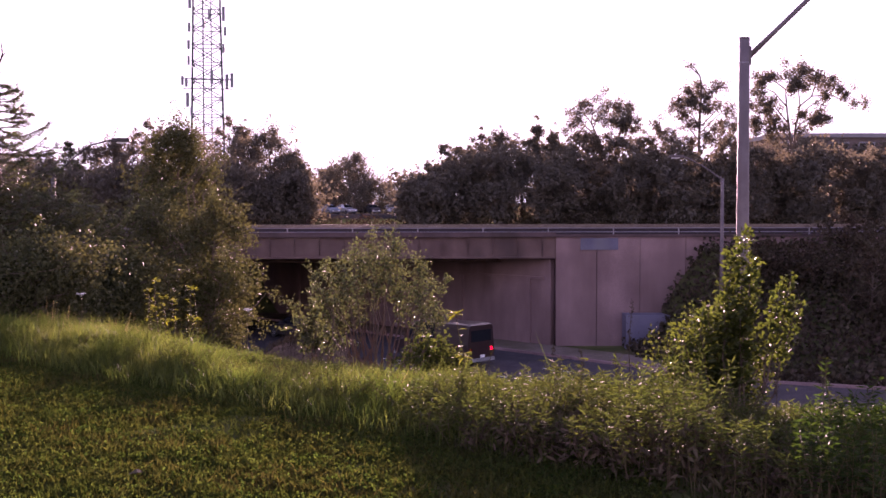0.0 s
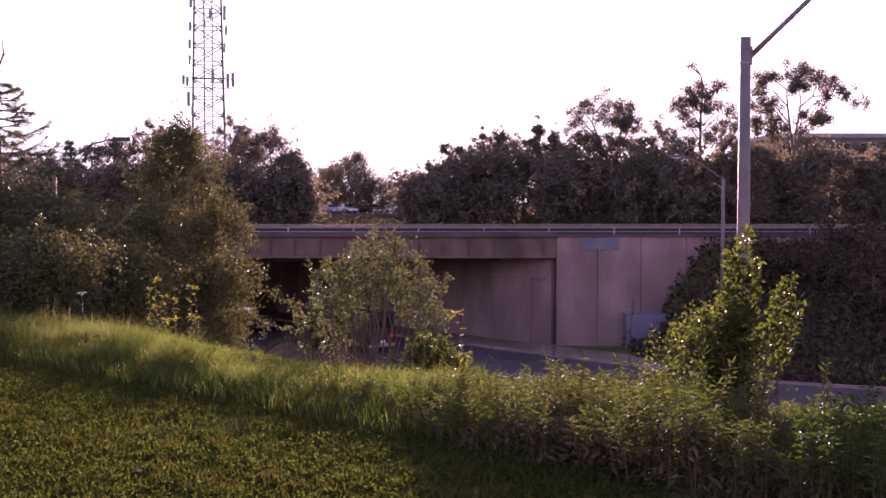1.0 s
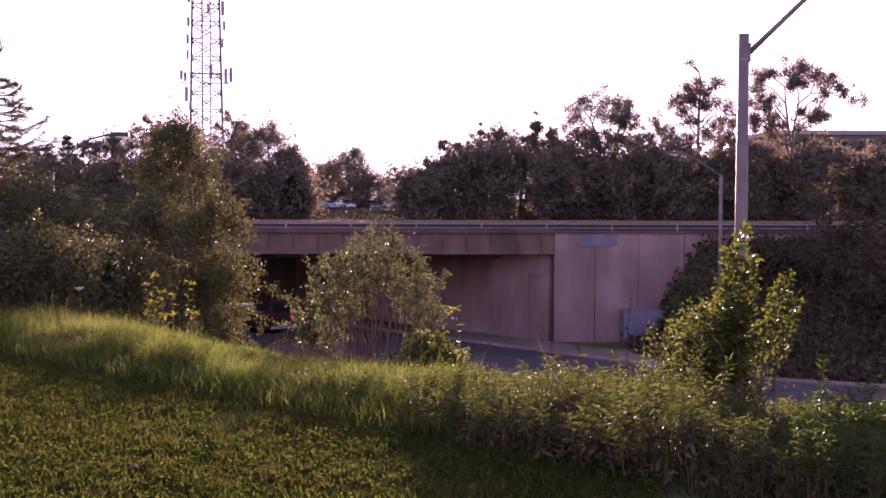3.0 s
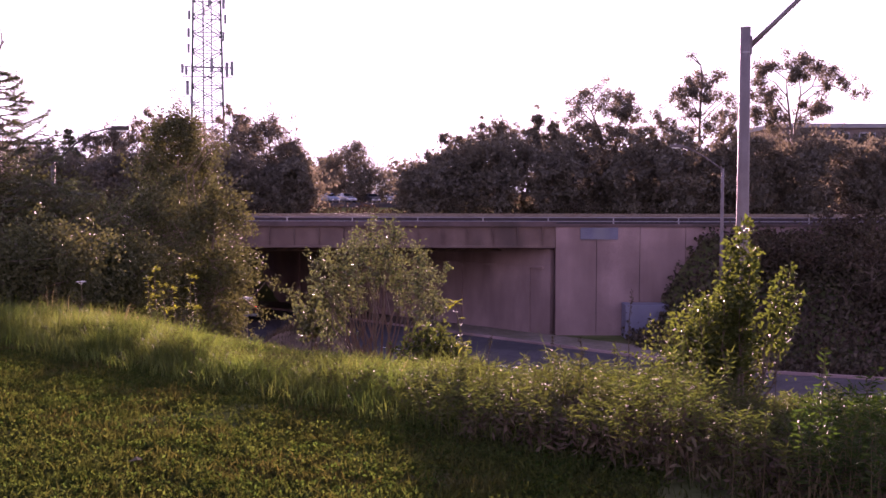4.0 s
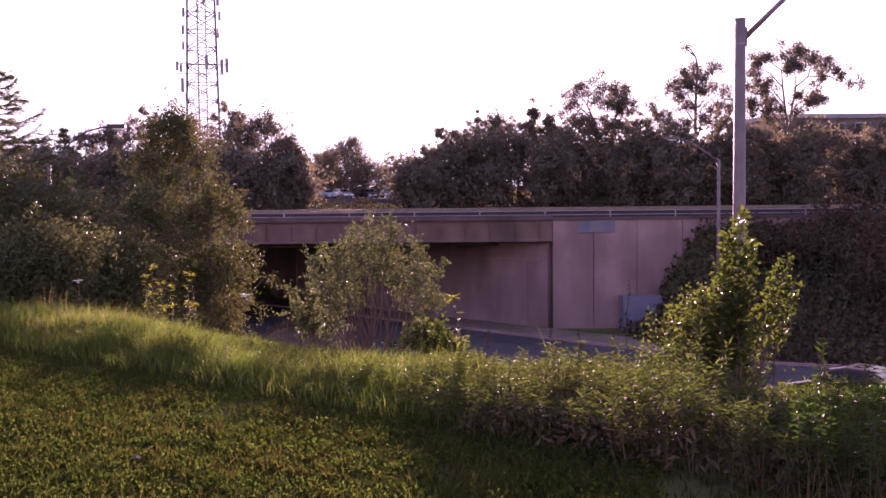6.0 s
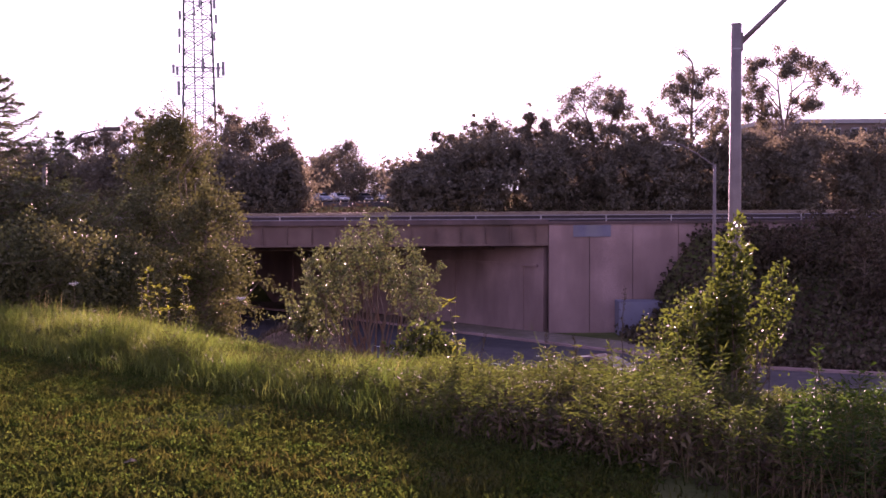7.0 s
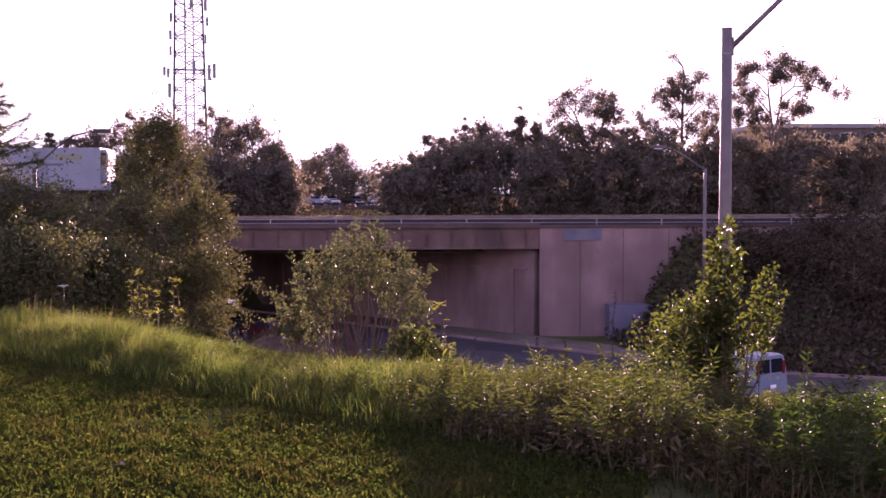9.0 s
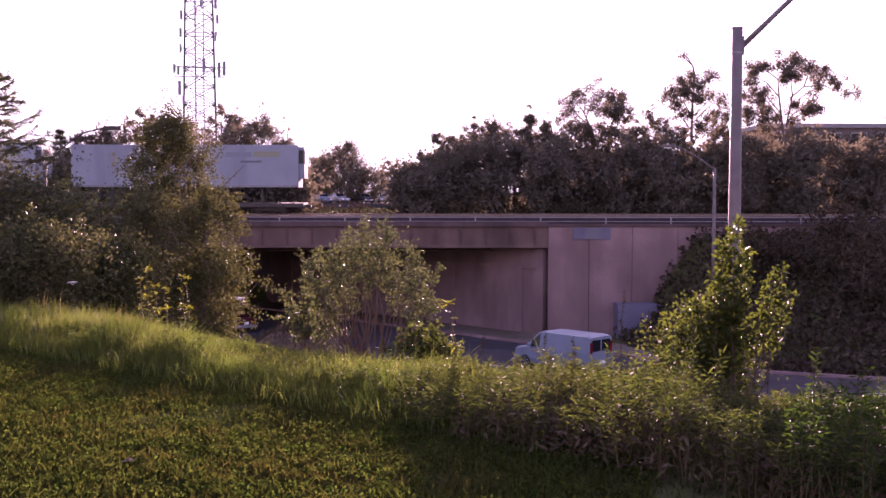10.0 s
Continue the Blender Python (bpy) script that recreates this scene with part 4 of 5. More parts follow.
def stem_bush(x, y, top, seed):
    """The near bush: upright shoots with rounded leaves, some of them single leaf objects."""
    rng = np.random.default_rng(seed)
    z0 = ground_z(x, y) - 0.05
    bush = thing("bush", pose(x, y, z0), "yellow-green leafy bush with upright shoots in the weeds", "bush")
    shoots = [(0.06, 0.0, top), (0.0, 0.05, top - 0.14), (0.10, -0.04, top - 0.2), (-0.08, 0.0, top - 0.36), (0.14, 0.1, top - 0.3), (-0.2, 0.02, top - 0.55), (-0.3, -0.05, top - 0.62), (-0.42, 0.02, top - 0.68),
              (-0.12, -0.1, top - 0.5), (0.4, 0.0, top - 0.33), (0.34, 0.06, top - 0.42), (0.43, -0.06, top - 0.5), (0.0, -0.12, top - 0.6), (-0.3, 0.1, top - 0.8), (-0.45, 0.0, top - 0.95)]
    pts, ways = [], []
    for dx, dy, t in shoots:
        h = t - z0 - 0.06
        path = twig_path(rng, (dx * 0.25, dy * 0.25, 0), (dx, dy, h), 0.025, 5)
        part("stem", Shape().tube(path, [0.011, 0.009, 0.007, 0.005, 0.004, 0.002], 5), M_STEM, bush, smooth=True)
        for s in np.linspace(0.56 if dx > 0.25 else 0.45, 1.0, int(h * (18 if dx > 0.25 else 26))):
            k = min(4, int(s * 5))
            c = path[k] + (path[k + 1] - path[k]) * (s * 5 - k)
            for _ in range(9):
                d = rng.normal(size=3) * np.array([1, 1, 0.45]) + np.array([0, 0, 0.35])
                d /= np.linalg.norm(d)
                r = rng.uniform(0.01, 0.1) * (1.15 - 0.5 * s)
                pts.append(c + d * r), ways.append(d)
    pts, ways = np.array(pts), np.array(ways)
    order = np.argsort(pts[:, 1])
    one = Shape().add([(0, 0, 0), (0.013, 0.014, 0.005), (0.016, 0.03, 0.006), (0, 0.052, -0.005), (-0.016, 0.03, 0.006), (-0.013, 0.014, 0.005), (0, 0.026, -0.002)],
                      [(0, 1, 6), (1, 2, 6), (2, 3, 6), (3, 4, 6), (4, 5, 6), (5, 0, 6)]).mesh("leaf", M_BUSH_ONE)
    for k in order[:300]:
        m = Vector(ways[k]).to_track_quat('Y', 'Z').to_matrix().to_4x4()
        part("leaf", one, M_BUSH_ONE, bush, m=Matrix.Translation(pts[k]) @ m @ pose(0, 0, 0, 0, rng.uniform(-60, 60), 0))
    v, f = leaf_set(rng, pts[order[300:]], 0.05, 0.033, way=ways[order[300:]], spread=0.4)
    tagged(part("foliage", Shape().arrays(v, f), M_BUSH, bush), kind="stuff")
    return bush


stem_bush(0.2686 * 8, 8.0, 1.6 + -0.0206 * 8, 51)
fan_shrub(0.2402 * 8.4, 8.4, crest_of([(0.1800, -0.1640), (0.1920, -0.1480), (0.2030, -0.1290), (0.2196, -0.1150), (0.2402, -0.0948), (0.2608, -0.0948), (0.2800, -0.1230), (0.2940, -0.1620)], 0.2402, 8.4), 36, 52, M_WEED,
          "olive leafy bush with reddish twigs at the thicket's back", leaf=0.038, per=26, depth=0.35, bare=0.25)


def leafy_stalk(x, y, top, seed, mat, size, label, tips=2, name="weed"):
    rng = np.random.default_rng(seed)
    z0 = ground_z(x, y) - 0.05
    plant = thing(name, pose(x, y, z0), label, "weed", "tall single weeds")
    h = top - z0
    path = twig_path(rng, (0.03, 0, 0), (0, 0, h), 0.02, 5)
    part("stem", Shape().tube(path, [0.008, 0.007, 0.006, 0.005, 0.004, 0.002], 5), M_GREENSTEM, plant)
    pts, ways = [], []
    for s in [1.0] * 9 + list(np.linspace(0.45, 0.97, 9)) + ([0.62] * 12 if tips > 1 else []):
        k = min(4, int(s * 5))
        c = path[k] + (path[k + 1] - path[k]) * (s * 5 - k)
        d = rng.normal(size=3) * np.array([1, 1, 0.25]) + np.array([0, 0, 0.1])
        pts.append(c), ways.append(d / np.linalg.norm(d))
    blade = Shape().add([(0, 0, 0), (size * .24, size * .35, size * .06), (size * .2, size * .7, size * .05), (0, size, -size * .06), (-size * .2, size * .7, size * .05), (-size * .24, size * .35, size * .06), (0, size * .5, -0.003)],
                        [(0, 1, 6), (1, 2, 6), (2, 3, 6), (3, 4, 6), (4, 5, 6), (5, 0, 6)]).mesh("leaf", mat)
    for p, d in zip(pts, ways):
        part("leaf", blade, mat, plant, m=Matrix.Translation(p) @ Vector(d).to_track_quat('Y', 'Z').to_matrix().to_4x4())
    return plant


leafy_stalk(0.0124 * 8.2, 8.2, 1.6 + -0.1005 * 8.2, 61, M_GOLD, 0.075, "tall weed with bright yellow-green leaf tufts")
for i, (b, d, t, s) in enumerate([(-0.2624, 12, -0.0701, .07), (-0.2546, 12.2, -0.0845, .07), (-0.2314, 12.3, -0.0758, .07), (-0.2263, 12.1, -0.0778, .06), (-0.2469, 12.0, -0.0871, .07), (-0.2691, 12.3, -0.0778, .06)]):
    leafy_stalk(b * d, d, 1.6 + t * d, 70 + i, M_GOLD, s, "sapling with yellow-green rounded leaves above the grass", 2, "sapling")

def umbel(x, y, top, seed):
    """A tall stalk with a flat white flower head."""
    rng = np.random.default_rng(seed)
    z0 = ground_z(x, y) - 0.03
    plant = thing("wild_carrot", pose(x, y, z0), "thin stalk with a flat white flower head", "flower", "white flowers in the grass")
    h = top - z0
    path = twig_path(rng, (0, 0, 0), (0.04, 0, h), 0.02, 4)
    part("stalk", Shape().tube(path, [0.004, 0.004, 0.003, 0.003, 0.002], 5), M_GREENSTEM, plant)
    head = Shape()
    for k in range(26):
        a, r = k * 2.4, 0.05 * math.sqrt(k / 26)
        c = path[-1] + np.array([math.cos(a) * r, math.sin(a) * r, 0.03 + rng.normal() * 0.003])
        head.tube([path[-1], c], 0.0008, 3, cap=False)
        head.lathe([(0.002, -0.002), (0.008, 0.0), (0.004, 0.004)], 6, "z", centre=c)
    part("flower_head", head, M_FLOWER, plant)
    return plant


for i, (b, d, t) in enumerate([(-0.3335, 11.5, -0.0840), (-0.1814, 11.2, -0.0985)]):
    umbel(b * d, d, 1.6 + t * d, 900 + i)



def seed_plume(x, y, top, seed, lean=0.0):
    """A thin dry stalk with a loose brownish plume of seeds."""
    rng = np.random.default_rng(seed)
    z0 = ground_z(x, y) - 0.03
    plant = thing("seed_stalk", pose(x, y, z0), "thin dry brownish stalk with a loose seed plume", "weed", "dry seed stalks")
    h = top - z0
    path = twig_path(rng, (0, 0, 0), (lean, 0, h), 0.015, 5)
    part("stalk", Shape().tube(path, [0.0045, 0.004, 0.0035, 0.003, 0.002, 0.0012], 5), M_THATCH, plant)
    pts = []
    for k in range(60):
        s = rng.uniform(0.72, 1.0)
        j = min(4, int(s * 5))
        pts.append(path[j] + (path[j + 1] - path[j]) * (s * 5 - j) + rng.normal(size=3) * 0.016 * (1.3 - s))
    v, f = leaf_set(rng, np.array(pts), 0.022, 0.007, way=np.array([0, 0, 0.8]))
    tagged(part("plume", Shape().arrays(v, f), M_THATCH, plant), kind="stuff")
    return plant


for i, (b, d, t, lean) in enumerate([(0.1716, 8.0, -0.0880, 0.02), (0.1610, 7.6, -0.1360, -0.02), (0.0995, 8.1, -0.1270, 0.02), (0.1265, 7.9, -0.1330, 0.0), (0.3560, 6.6, -0.1390, -0.07), (0.0420, 8.6, -0.1300, 0.03), (0.3050, 7.2, -0.1550, 0.02)]):
    seed_plume(b * d, d, 1.6 + t * d, 950 + i, lean)
leafy_stalk(0.3530 * 6.8, 6.8, 1.6 - 0.1430 * 6.8, 980, M_WEED, 0.04, "thin weed with sparse narrow leaves above the thicket", 1)

bare = thing("bare_sapling", pose(-0.2124 * 23, 23, ground_z(-0.2124 * 23, 23) - 0.05), "leafless grey sapling with slanting twigs", "sapling")
brng = np.random.default_rng(5)
for i, (b0, t0, b1, t1) in enumerate([(-0.2263, 0.0160, -0.2005, 0.0510), (-0.2186, 0.0082, -0.1902, 0.0443), (-0.1979, 0.0005, -0.1722, 0.0253), (-0.2340, 0.0160, -0.2124, 0.0479)]):
    foot = np.array([0.0, 0.0, 0.0])
    low = np.array([(b0 - -0.2124) * 23, brng.normal() * 0.1, 1.6 + t0 * 23 - bare.location.z])
    tip = np.array([(b1 - -0.2124) * 23, brng.normal() * 0.1, 1.6 + t1 * 23 - bare.location.z])
    sh = Shape().tube([foot, low * np.array([0.6, 0.6, 0.6]), low, (low + tip) / 2, tip], [0.022, 0.016, 0.012, 0.009, 0.004], 5)
    for k in range(6):
        c = low + (tip - low) * (0.2 + 0.13 * k)
        e = c + np.array([0.14 if k % 2 else -0.06, brng.normal() * 0.05, 0.08])
        sh.tube([c, e], [0.005, 0.002], 3, cap=False)
    part("branch", sh, M_BARK, bare)

single("dead_leaf", Shape().add([(0, 0, 0), (0.05, 0.03, 0.012), (0.1, 0.01, 0.0), (0.05, -0.035, 0.015), (0.05, 0.0, 0.03)], [(0, 1, 4), (1, 2, 4), (2, 3, 4), (3, 0, 4)]), M_STRAW,
       "curled brown dead leaf lying on the lawn", "leaf", m=pose(-0.2897 * 6.25, 6.25, 0.05, 0, 0, 20))

# ---------------------------------------------------------------- grass and weeds
rng = np.random.default_rng(9)


def scatter(n, p0, p1, b0, b1, y0=3.5, y1=30.0):
    """Random places past the lawn's edge between two bearings from the path."""
    out = []
    while len(out) < n:
        y = np.sqrt(rng.uniform(y0 ** 2, y1 ** 2, n))
        x = rng.uniform(b0, b1, n) * y
        p = 0.66 * x + 0.75 * y - EDGE
        ok = (p > p0) & (p < p1)
        out += list(zip(x[ok], y[ok]))
    return out[:n]


def on_ground(places):
    return np.array([spot(x, y) for x, y in places])


def blades(name, bases, height, width, mat, label, lean=0.4, toward=(0, 0), category="grass"):
    v, q, t = blade_set(rng, bases, height, width, lean, toward)
    sh = Shape()
    sh.v = [tuple(p) for p in v.tolist()]
    sh.f = [tuple(f) for f in q.tolist()] + [tuple(f) for f in t.tolist()]
    return single(name, sh, mat, label, category, kind="stuff")


CREST = [(-0.5072, -0.0948), (-0.4041, -0.1020), (-0.3526, -0.1080), (-0.3010, -0.1165), (-0.2495, -0.1245), (-0.1979, -0.1380), (-0.1464, -0.1500), (-0.0948, -0.1550), (-0.0433, -0.1520), (0.0082, -0.1560), (0.0340, -0.1590),
         (0.0598, -0.1660), (0.0856, -0.1590), (0.1113, -0.1570), (0.1371, -0.1630), (0.1629, -0.1644), (0.1887, -0.1590), (0.2402, -0.1515), (0.2711, -0.1696), (0.2918, -0.1830), (0.3175, -0.1871), (0.3433, -0.1830), (0.4041, -0.1840), (0.4979, -0.1809)]


def plant_height(bases, tallest, least=0.12):
    """How high plants grow at these places: an uneven crest that sinks to the lawn's far side."""
    b = bases[:, 0] / bases[:, 1]
    line = np.interp(b, [c[0] for c in CREST], [c[1] for c in CREST])
    x, y = bases[:, 0], bases[:, 1]
    clump = 0.78 + 0.2 * np.sin(x * 5.1 + 1.7 * np.sin(y * 3.3)) + 0.13 * np.sin(y * 7.7 + x * 3.1) + 0.14 * np.sin(x * 13.7 - y * 9.1)
    return np.clip(EYE.z + line * y - bases[:, 2], least, tallest) * np.clip(clump, 0.4, 1.15)


edge = on_ground(scatter(190000, -0.2, 2.6, -0.5, 0.14, y1=17))
keep = rng.uniform(0, 1, len(edge)) < 0.55 + 0.45 * np.sin(edge[:, 0] * 4.3 + 2 * np.sin(edge[:, 1] * 2.9))
edge = edge[keep | (rng.uniform(0, 1, len(edge)) < 0.35)]
thin = np.interp(edge[:, 0] / edge[:, 1], [-0.3, -0.15, 0.0, 0.1], [1.0, 0.6, 0.22, 0.03])   # grass gives way to weeds
edge = edge[rng.uniform(0, 1, len(edge)) < thin]
blades("tall_grass", edge, plant_height(edge, 0.75) * rng.uniform(1.1, 1.5, len(edge)) * np.interp(0.66 * edge[:, 0] + 0.75 * edge[:, 1] - EDGE, [-0.2, 0.1, 0.4], [0.35, 0.85, 1.08]), 0.005, M_GRASS, "tall unmown yellow-green grass at the lawn's edge", 0.85, (0.1, -0.04))
dry = on_ground(scatter(6000, 0.6, 4, -0.5, 0.0, y1=16))
blades("dry_stalks", dry, plant_height(dry, 0.95) * np.where((dry[:, 0] / dry[:, 1] < -0.27) & (dry[:, 1] > 9), 1.9, 1.2), 0.0045, M_STRAW, "thin dry seed stalks standing over the grass", 0.3, (0.06, 0))
fringe = on_ground(scatter(5000, -0.5, 0.3, -0.5, 0.1, y0=4, y1=15))
blades("edge_tufts", fringe, 0.2, 0.007, M_GRASS, "uneven tufts of grass along the lawn's edge", 0.9)
around = [(x, y) for x, y in zip(rng.uniform(-11, 7, 130000), rng.uniform(-7, 14, 130000)) if beyond(x, y) < 0.1]
blades("wide_lawn", on_ground(around), 0.07, 0.012, M_LAWN, "short mown lawn around the standpoint", 0.9)
blades("lawn", on_ground(scatter(80000, -4.6, 0.15, -0.48, 0.2, y0=4.2, y1=13)), 0.065, 0.007, M_LAWN, "short mown lawn grass", 0.9)
clover = on_ground(scatter(2400, -4.6, 0.1, -0.48, 0.2, y0=4.2, y1=13))
clover = np.repeat(clover, 30, axis=0) + rng.normal(0, 1, (len(clover) * 30, 3)) * np.array([0.05, 0.05, 0.008]) + np.array([0, 0, 0.05])
v, f = leaf_set(rng, clover, 0.024, 0.016, way=np.array([0, 0, 0.1]))
single("clover", Shape().arrays(v, f), M_CLOVER, "patches of clover and broad-leaved weeds in the lawn", "clover", kind="stuff")
tufts = on_ground(scatter(1400, -4.6, 0.0, -0.48, 0.15, y0=4.2, y1=12.5))
tufts = np.repeat(tufts, 14, axis=0) + np.concatenate([rng.normal(0, 0.035, (len(tufts) * 14, 2)), np.zeros((len(tufts) * 14, 1))], 1)
blades("lawn_tufts", tufts, 0.1, 0.011, M_LAWN, "thicker tufts and clover in the lawn", 1.2)
slope = on_ground(scatter(26000, 2.8, 26, -0.55, 0.5, y1=42))
blades("slope_grass", slope, plant_height(slope, 0.55), 0.016, M_GRASS, "rough grass on the slope below the lawn", 0.5)


def weed_patch(name, count, p0, p1, b0, b1, tallest, over, mat, label, leaf, wide, y1=11.0, pitch=0.028, droop=0.25, shoots=3, bare=0.3, least=0.55):
    """Weeds: a thin main stem with a few side shoots, narrow leaves spreading from all of them."""
    stems, pts, ways = Shape(), [], []
    places = on_ground(scatter(count, p0, p1, b0, b1, y0=3.4, y1=y1))
    for (x, y, z), top in zip(places, plant_height(places, tallest) * over):
        h = top * rng.uniform(least, 1.08)
        foot = np.array([x, y, z - 0.03])
        tip = foot + np.array([rng.normal() * 0.1, rng.normal() * 0.1, h])
        mid = (foot + tip) / 2 + rng.normal(size=3) * 0.02
        stems.tube([foot, mid, tip], [0.0032, 0.0025, 0.001], 3, cap=False)
        lines = [(mid + (foot - mid) * (1 - 2 * bare), tip)]
        for _ in range(shoots):
            s = rng.uniform(0.3, 0.95)
            c = mid + (tip - mid) * s
            a = rng.uniform(0, 2 * np.pi)
            r = rng.uniform(0.05, 0.13) * (1.25 - s)
            e = c + np.array([np.cos(a) * r, np.sin(a) * r, r * rng.uniform(0.3, 1.3)])
            stems.tube([c, e], [0.0016, 0.0008], 3, cap=False)
            lines.append((c, e))
        for c0, c1 in lines:
            n = max(4, int(np.linalg.norm(c1 - c0) / pitch))
            s = np.linspace(0.0, 1.0, n) ** 0.85
            a = np.arange(n) * 2.4 + rng.uniform(0, 6)
            pts.append(c0 + (c1 - c0) * s[:, None])
            ways.append(np.stack([np.cos(a), np.sin(a), 0.15 + 0.5 * s ** 3], 1))
    single(name + "_stems", stems, M_GREENSTEM, "thin stems of a weed thicket", "weeds", kind="stuff")
    v, f = leaf_set(rng, np.concatenate(pts), leaf, wide, way=np.concatenate(ways), spread=0.35, droop=droop)
    single(name, Shape().arrays(v, f), mat, label, "weeds", kind="stuff")


weed_patch("weed_thicket", 1500, -0.5, 3.4, -0.02, 0.36, 0.95, 1.05, M_WEED, "thicket of narrow-leaved weeds in low sun", 0.058, 0.009, pitch=0.011)
weed_patch("tall_weeds", 95, 0.2, 2.4, 0.0, 0.17, 1.05, 1.42, M_WEED, "taller weeds with leafy tips over the thicket", 0.062, 0.01, pitch=0.012, least=0.85)
weed_patch("weed_edge", 800, 0.1, 3.2, -0.24, 0.0, 0.8, 1.03, M_WEED, "narrow-leaved weeds mixed into tall grass", 0.05, 0.010, pitch=0.014)
weed_patch("grass_weeds", 300, 0.1, 3.2, -0.46, -0.2, 0.8, 0.92, M_WEED, "low leafy weeds scattered through tall grass", 0.05, 0.013, y1=13, pitch=0.02)
weed_patch("fresh_weeds", 520, -0.8, 2.8, 0.33, 0.5, 0.95, 1.06, M_VINE, "green leafy weeds at the thicket's end", 0.052, 0.012, pitch=0.012)

# dark withered leaves and litter low among grass and weeds, standing in for shade
under = on_ground(scatter(52000, 0.25, 3.6, -0.5, 0.5, y0=3.4, y1=14))
under[:, 2] += plant_height(under, 0.8) * 0.46 * rng.uniform(0, 1, len(under)) ** 0.8
# extra dark leaves added on the right to deepen the thicket's shade
more = on_ground(scatter(30000, -0.5, 3.4, 0.02, 0.5, y0=3.4, y1=11))
more[:, 2] += plant_height(more, 0.9) * 0.6 * rng.uniform(0, 1, len(more))
v, f = leaf_set(rng, np.concatenate([under, more]), 0.075, 0.022, droop=0.5)
single("undergrowth", Shape().arrays(v, f), M_THATCH, "withered brown undergrowth standing in for shade low among grass and weeds", "undergrowth", kind="stuff")

# a dry earth mound on the slope before the road
mx, my = -0.1232 * 30, 30.0
mound = Shape()
mz = ground_z(mx, my)
crown = 1.6 + -0.1191 * my - mz
cols, rings = 36, 10
for r in range(rings + 1):
    for c in range(cols):
        a, q = c * 2 * math.pi / cols, r / rings
        w = 1 + 0.12 * math.sin(3 * a + 1) + 0.07 * math.sin(7 * a)
        x, y = math.cos(a) * 1.95 * q * w, math.sin(a) * 3.2 * q * w
        top = crown * math.cos(q * math.pi / 2) ** 1.3 * (1 + 0.08 * math.sin(x * 3.1 + y * 2.3))
        mound.v.append((mx + x, my + y, mz + top + (ground_z(mx + x, my + y) - mz) * q - 0.15 * q))
for r in range(rings):
    for c in range(cols):
        d = (c + 1) % cols
        mound.f.append((r * cols + c, (r + 1) * cols + c, (r + 1) * cols + d, r * cols + d))
single("earth_mound", mound, M_MOUND, "low mound of dry pinkish earth on the slope", "mound", kind="structure", smooth=True)
on_mound = np.array([mound.v[i] for i in rng.integers(0, len(mound.v), 7000)]) + rng.normal(0, 1, (7000, 3)) * np.array([0.16, 0.16, 0.02])
blades("mound_grass", on_mound, 0.16, 0.01, M_THATCH, "withered grass on the dry mound", 1.1)

# growth on the railway bank
places = []
while len(places) < 42000:
    x, y = rng.uniform(11, 44), rng.uniform(40, 67)
    q = across(x, y)
    if q < -3.4 or (q < -0.55 and along_road(x, y) < 1.0):
        places.append((x, y, ground_z(x, y) + abs(rng.normal()) * 0.35))
v, f = leaf_set(rng, np.array(places), 0.32, 0.22)
single("bank_growth", Shape().arrays(v, f), M_IVY, "dark ivy and scrub covering the railway bank", "scrub", kind="stuff")
for i, (b, d, h, wd) in enumerate([(0.3923, 58, 3.6, 4.0), (0.3381, 62, 2.4, 3.4), (0.3691, 64, 2.4, 4.0), (0.4206, 60, 4, 4), (0.3072, 63, 2.2, 3.0), (0.4160, 56, 2.6, 2.6)]):
    broad_tree(b * d, d, h, wd, 80 + i, 0.25, 1800, 18, 0.05, 0.7, M_IVY, "dark scrubby shrub on the railway bank", "shrub", "shrubs on the bank")


# ---------------------------------------------------------------- vehicles
def interp(stations, x):
    st = sorted(stations)
    for a, b in zip(st, st[1:]):
        if a[0] <= x <= b[0]:
            t = (x - a[0]) / (b[0] - a[0])
            return [p + (q - p) * t for p, q in zip(a, b)]
    return list(st[0] if x < st[0][0] else st[-1])


def loft(stations):
    """A car body from stations (x, bottom, belt, roof, half width, half roof width)."""
    sh = Shape()
    for x, zb, zw, zr, w, wr in stations:
        ring = [(-w * 0.93, zb), (-w, zb + (zw - zb) * 0.35), (-w * 0.985, zw), (-wr, zr - 0.05), (-wr * 0.8, zr), (wr * 0.8, zr), (wr, zr - 0.05), (w * 0.985, zw), (w, zb + (zw - zb) * 0.35), (w * 0.93, zb)]
        sh.v += [(x, y, z) for y, z in ring]
    k = 10
    for i in range(len(stations) - 1):
        for j in range(k):
            a, b = i * k + j, i * k + (j + 1) % k
            sh.f.append((a, a + k, b + k, b))
    sh.f.append(tuple(range(k)))
    sh.f.append(tuple((len(stations) - 1) * k + j for j in reversed(range(k))))
    return sh


def side_glass(stations, x0, x1, side, low=0.05, high=0.10):
    sh = Shape()
    pts = []
    for x, top in ((x0, 0), (x1, 0), (x1, 1), (x0, 1)):
        _, zb, zw, zr, w, wr = interp(stations, x)
        z = zr - high if top else zw + low
        t = (z - zw) / max(0.01, zr - 0.05 - zw)
        pts.append((x, side * (w * 0.985 + (wr - w * 0.985) * t + 0.012), z))
    inner = [(x, y - side * 0.02, z) for x, y, z in pts]
    return sh.add(pts + inner, [(0, 1, 2, 3), (7, 6, 5, 4), (0, 4, 5, 1), (1, 5, 6, 2), (2, 6, 7, 3), (3, 7, 4, 0)])


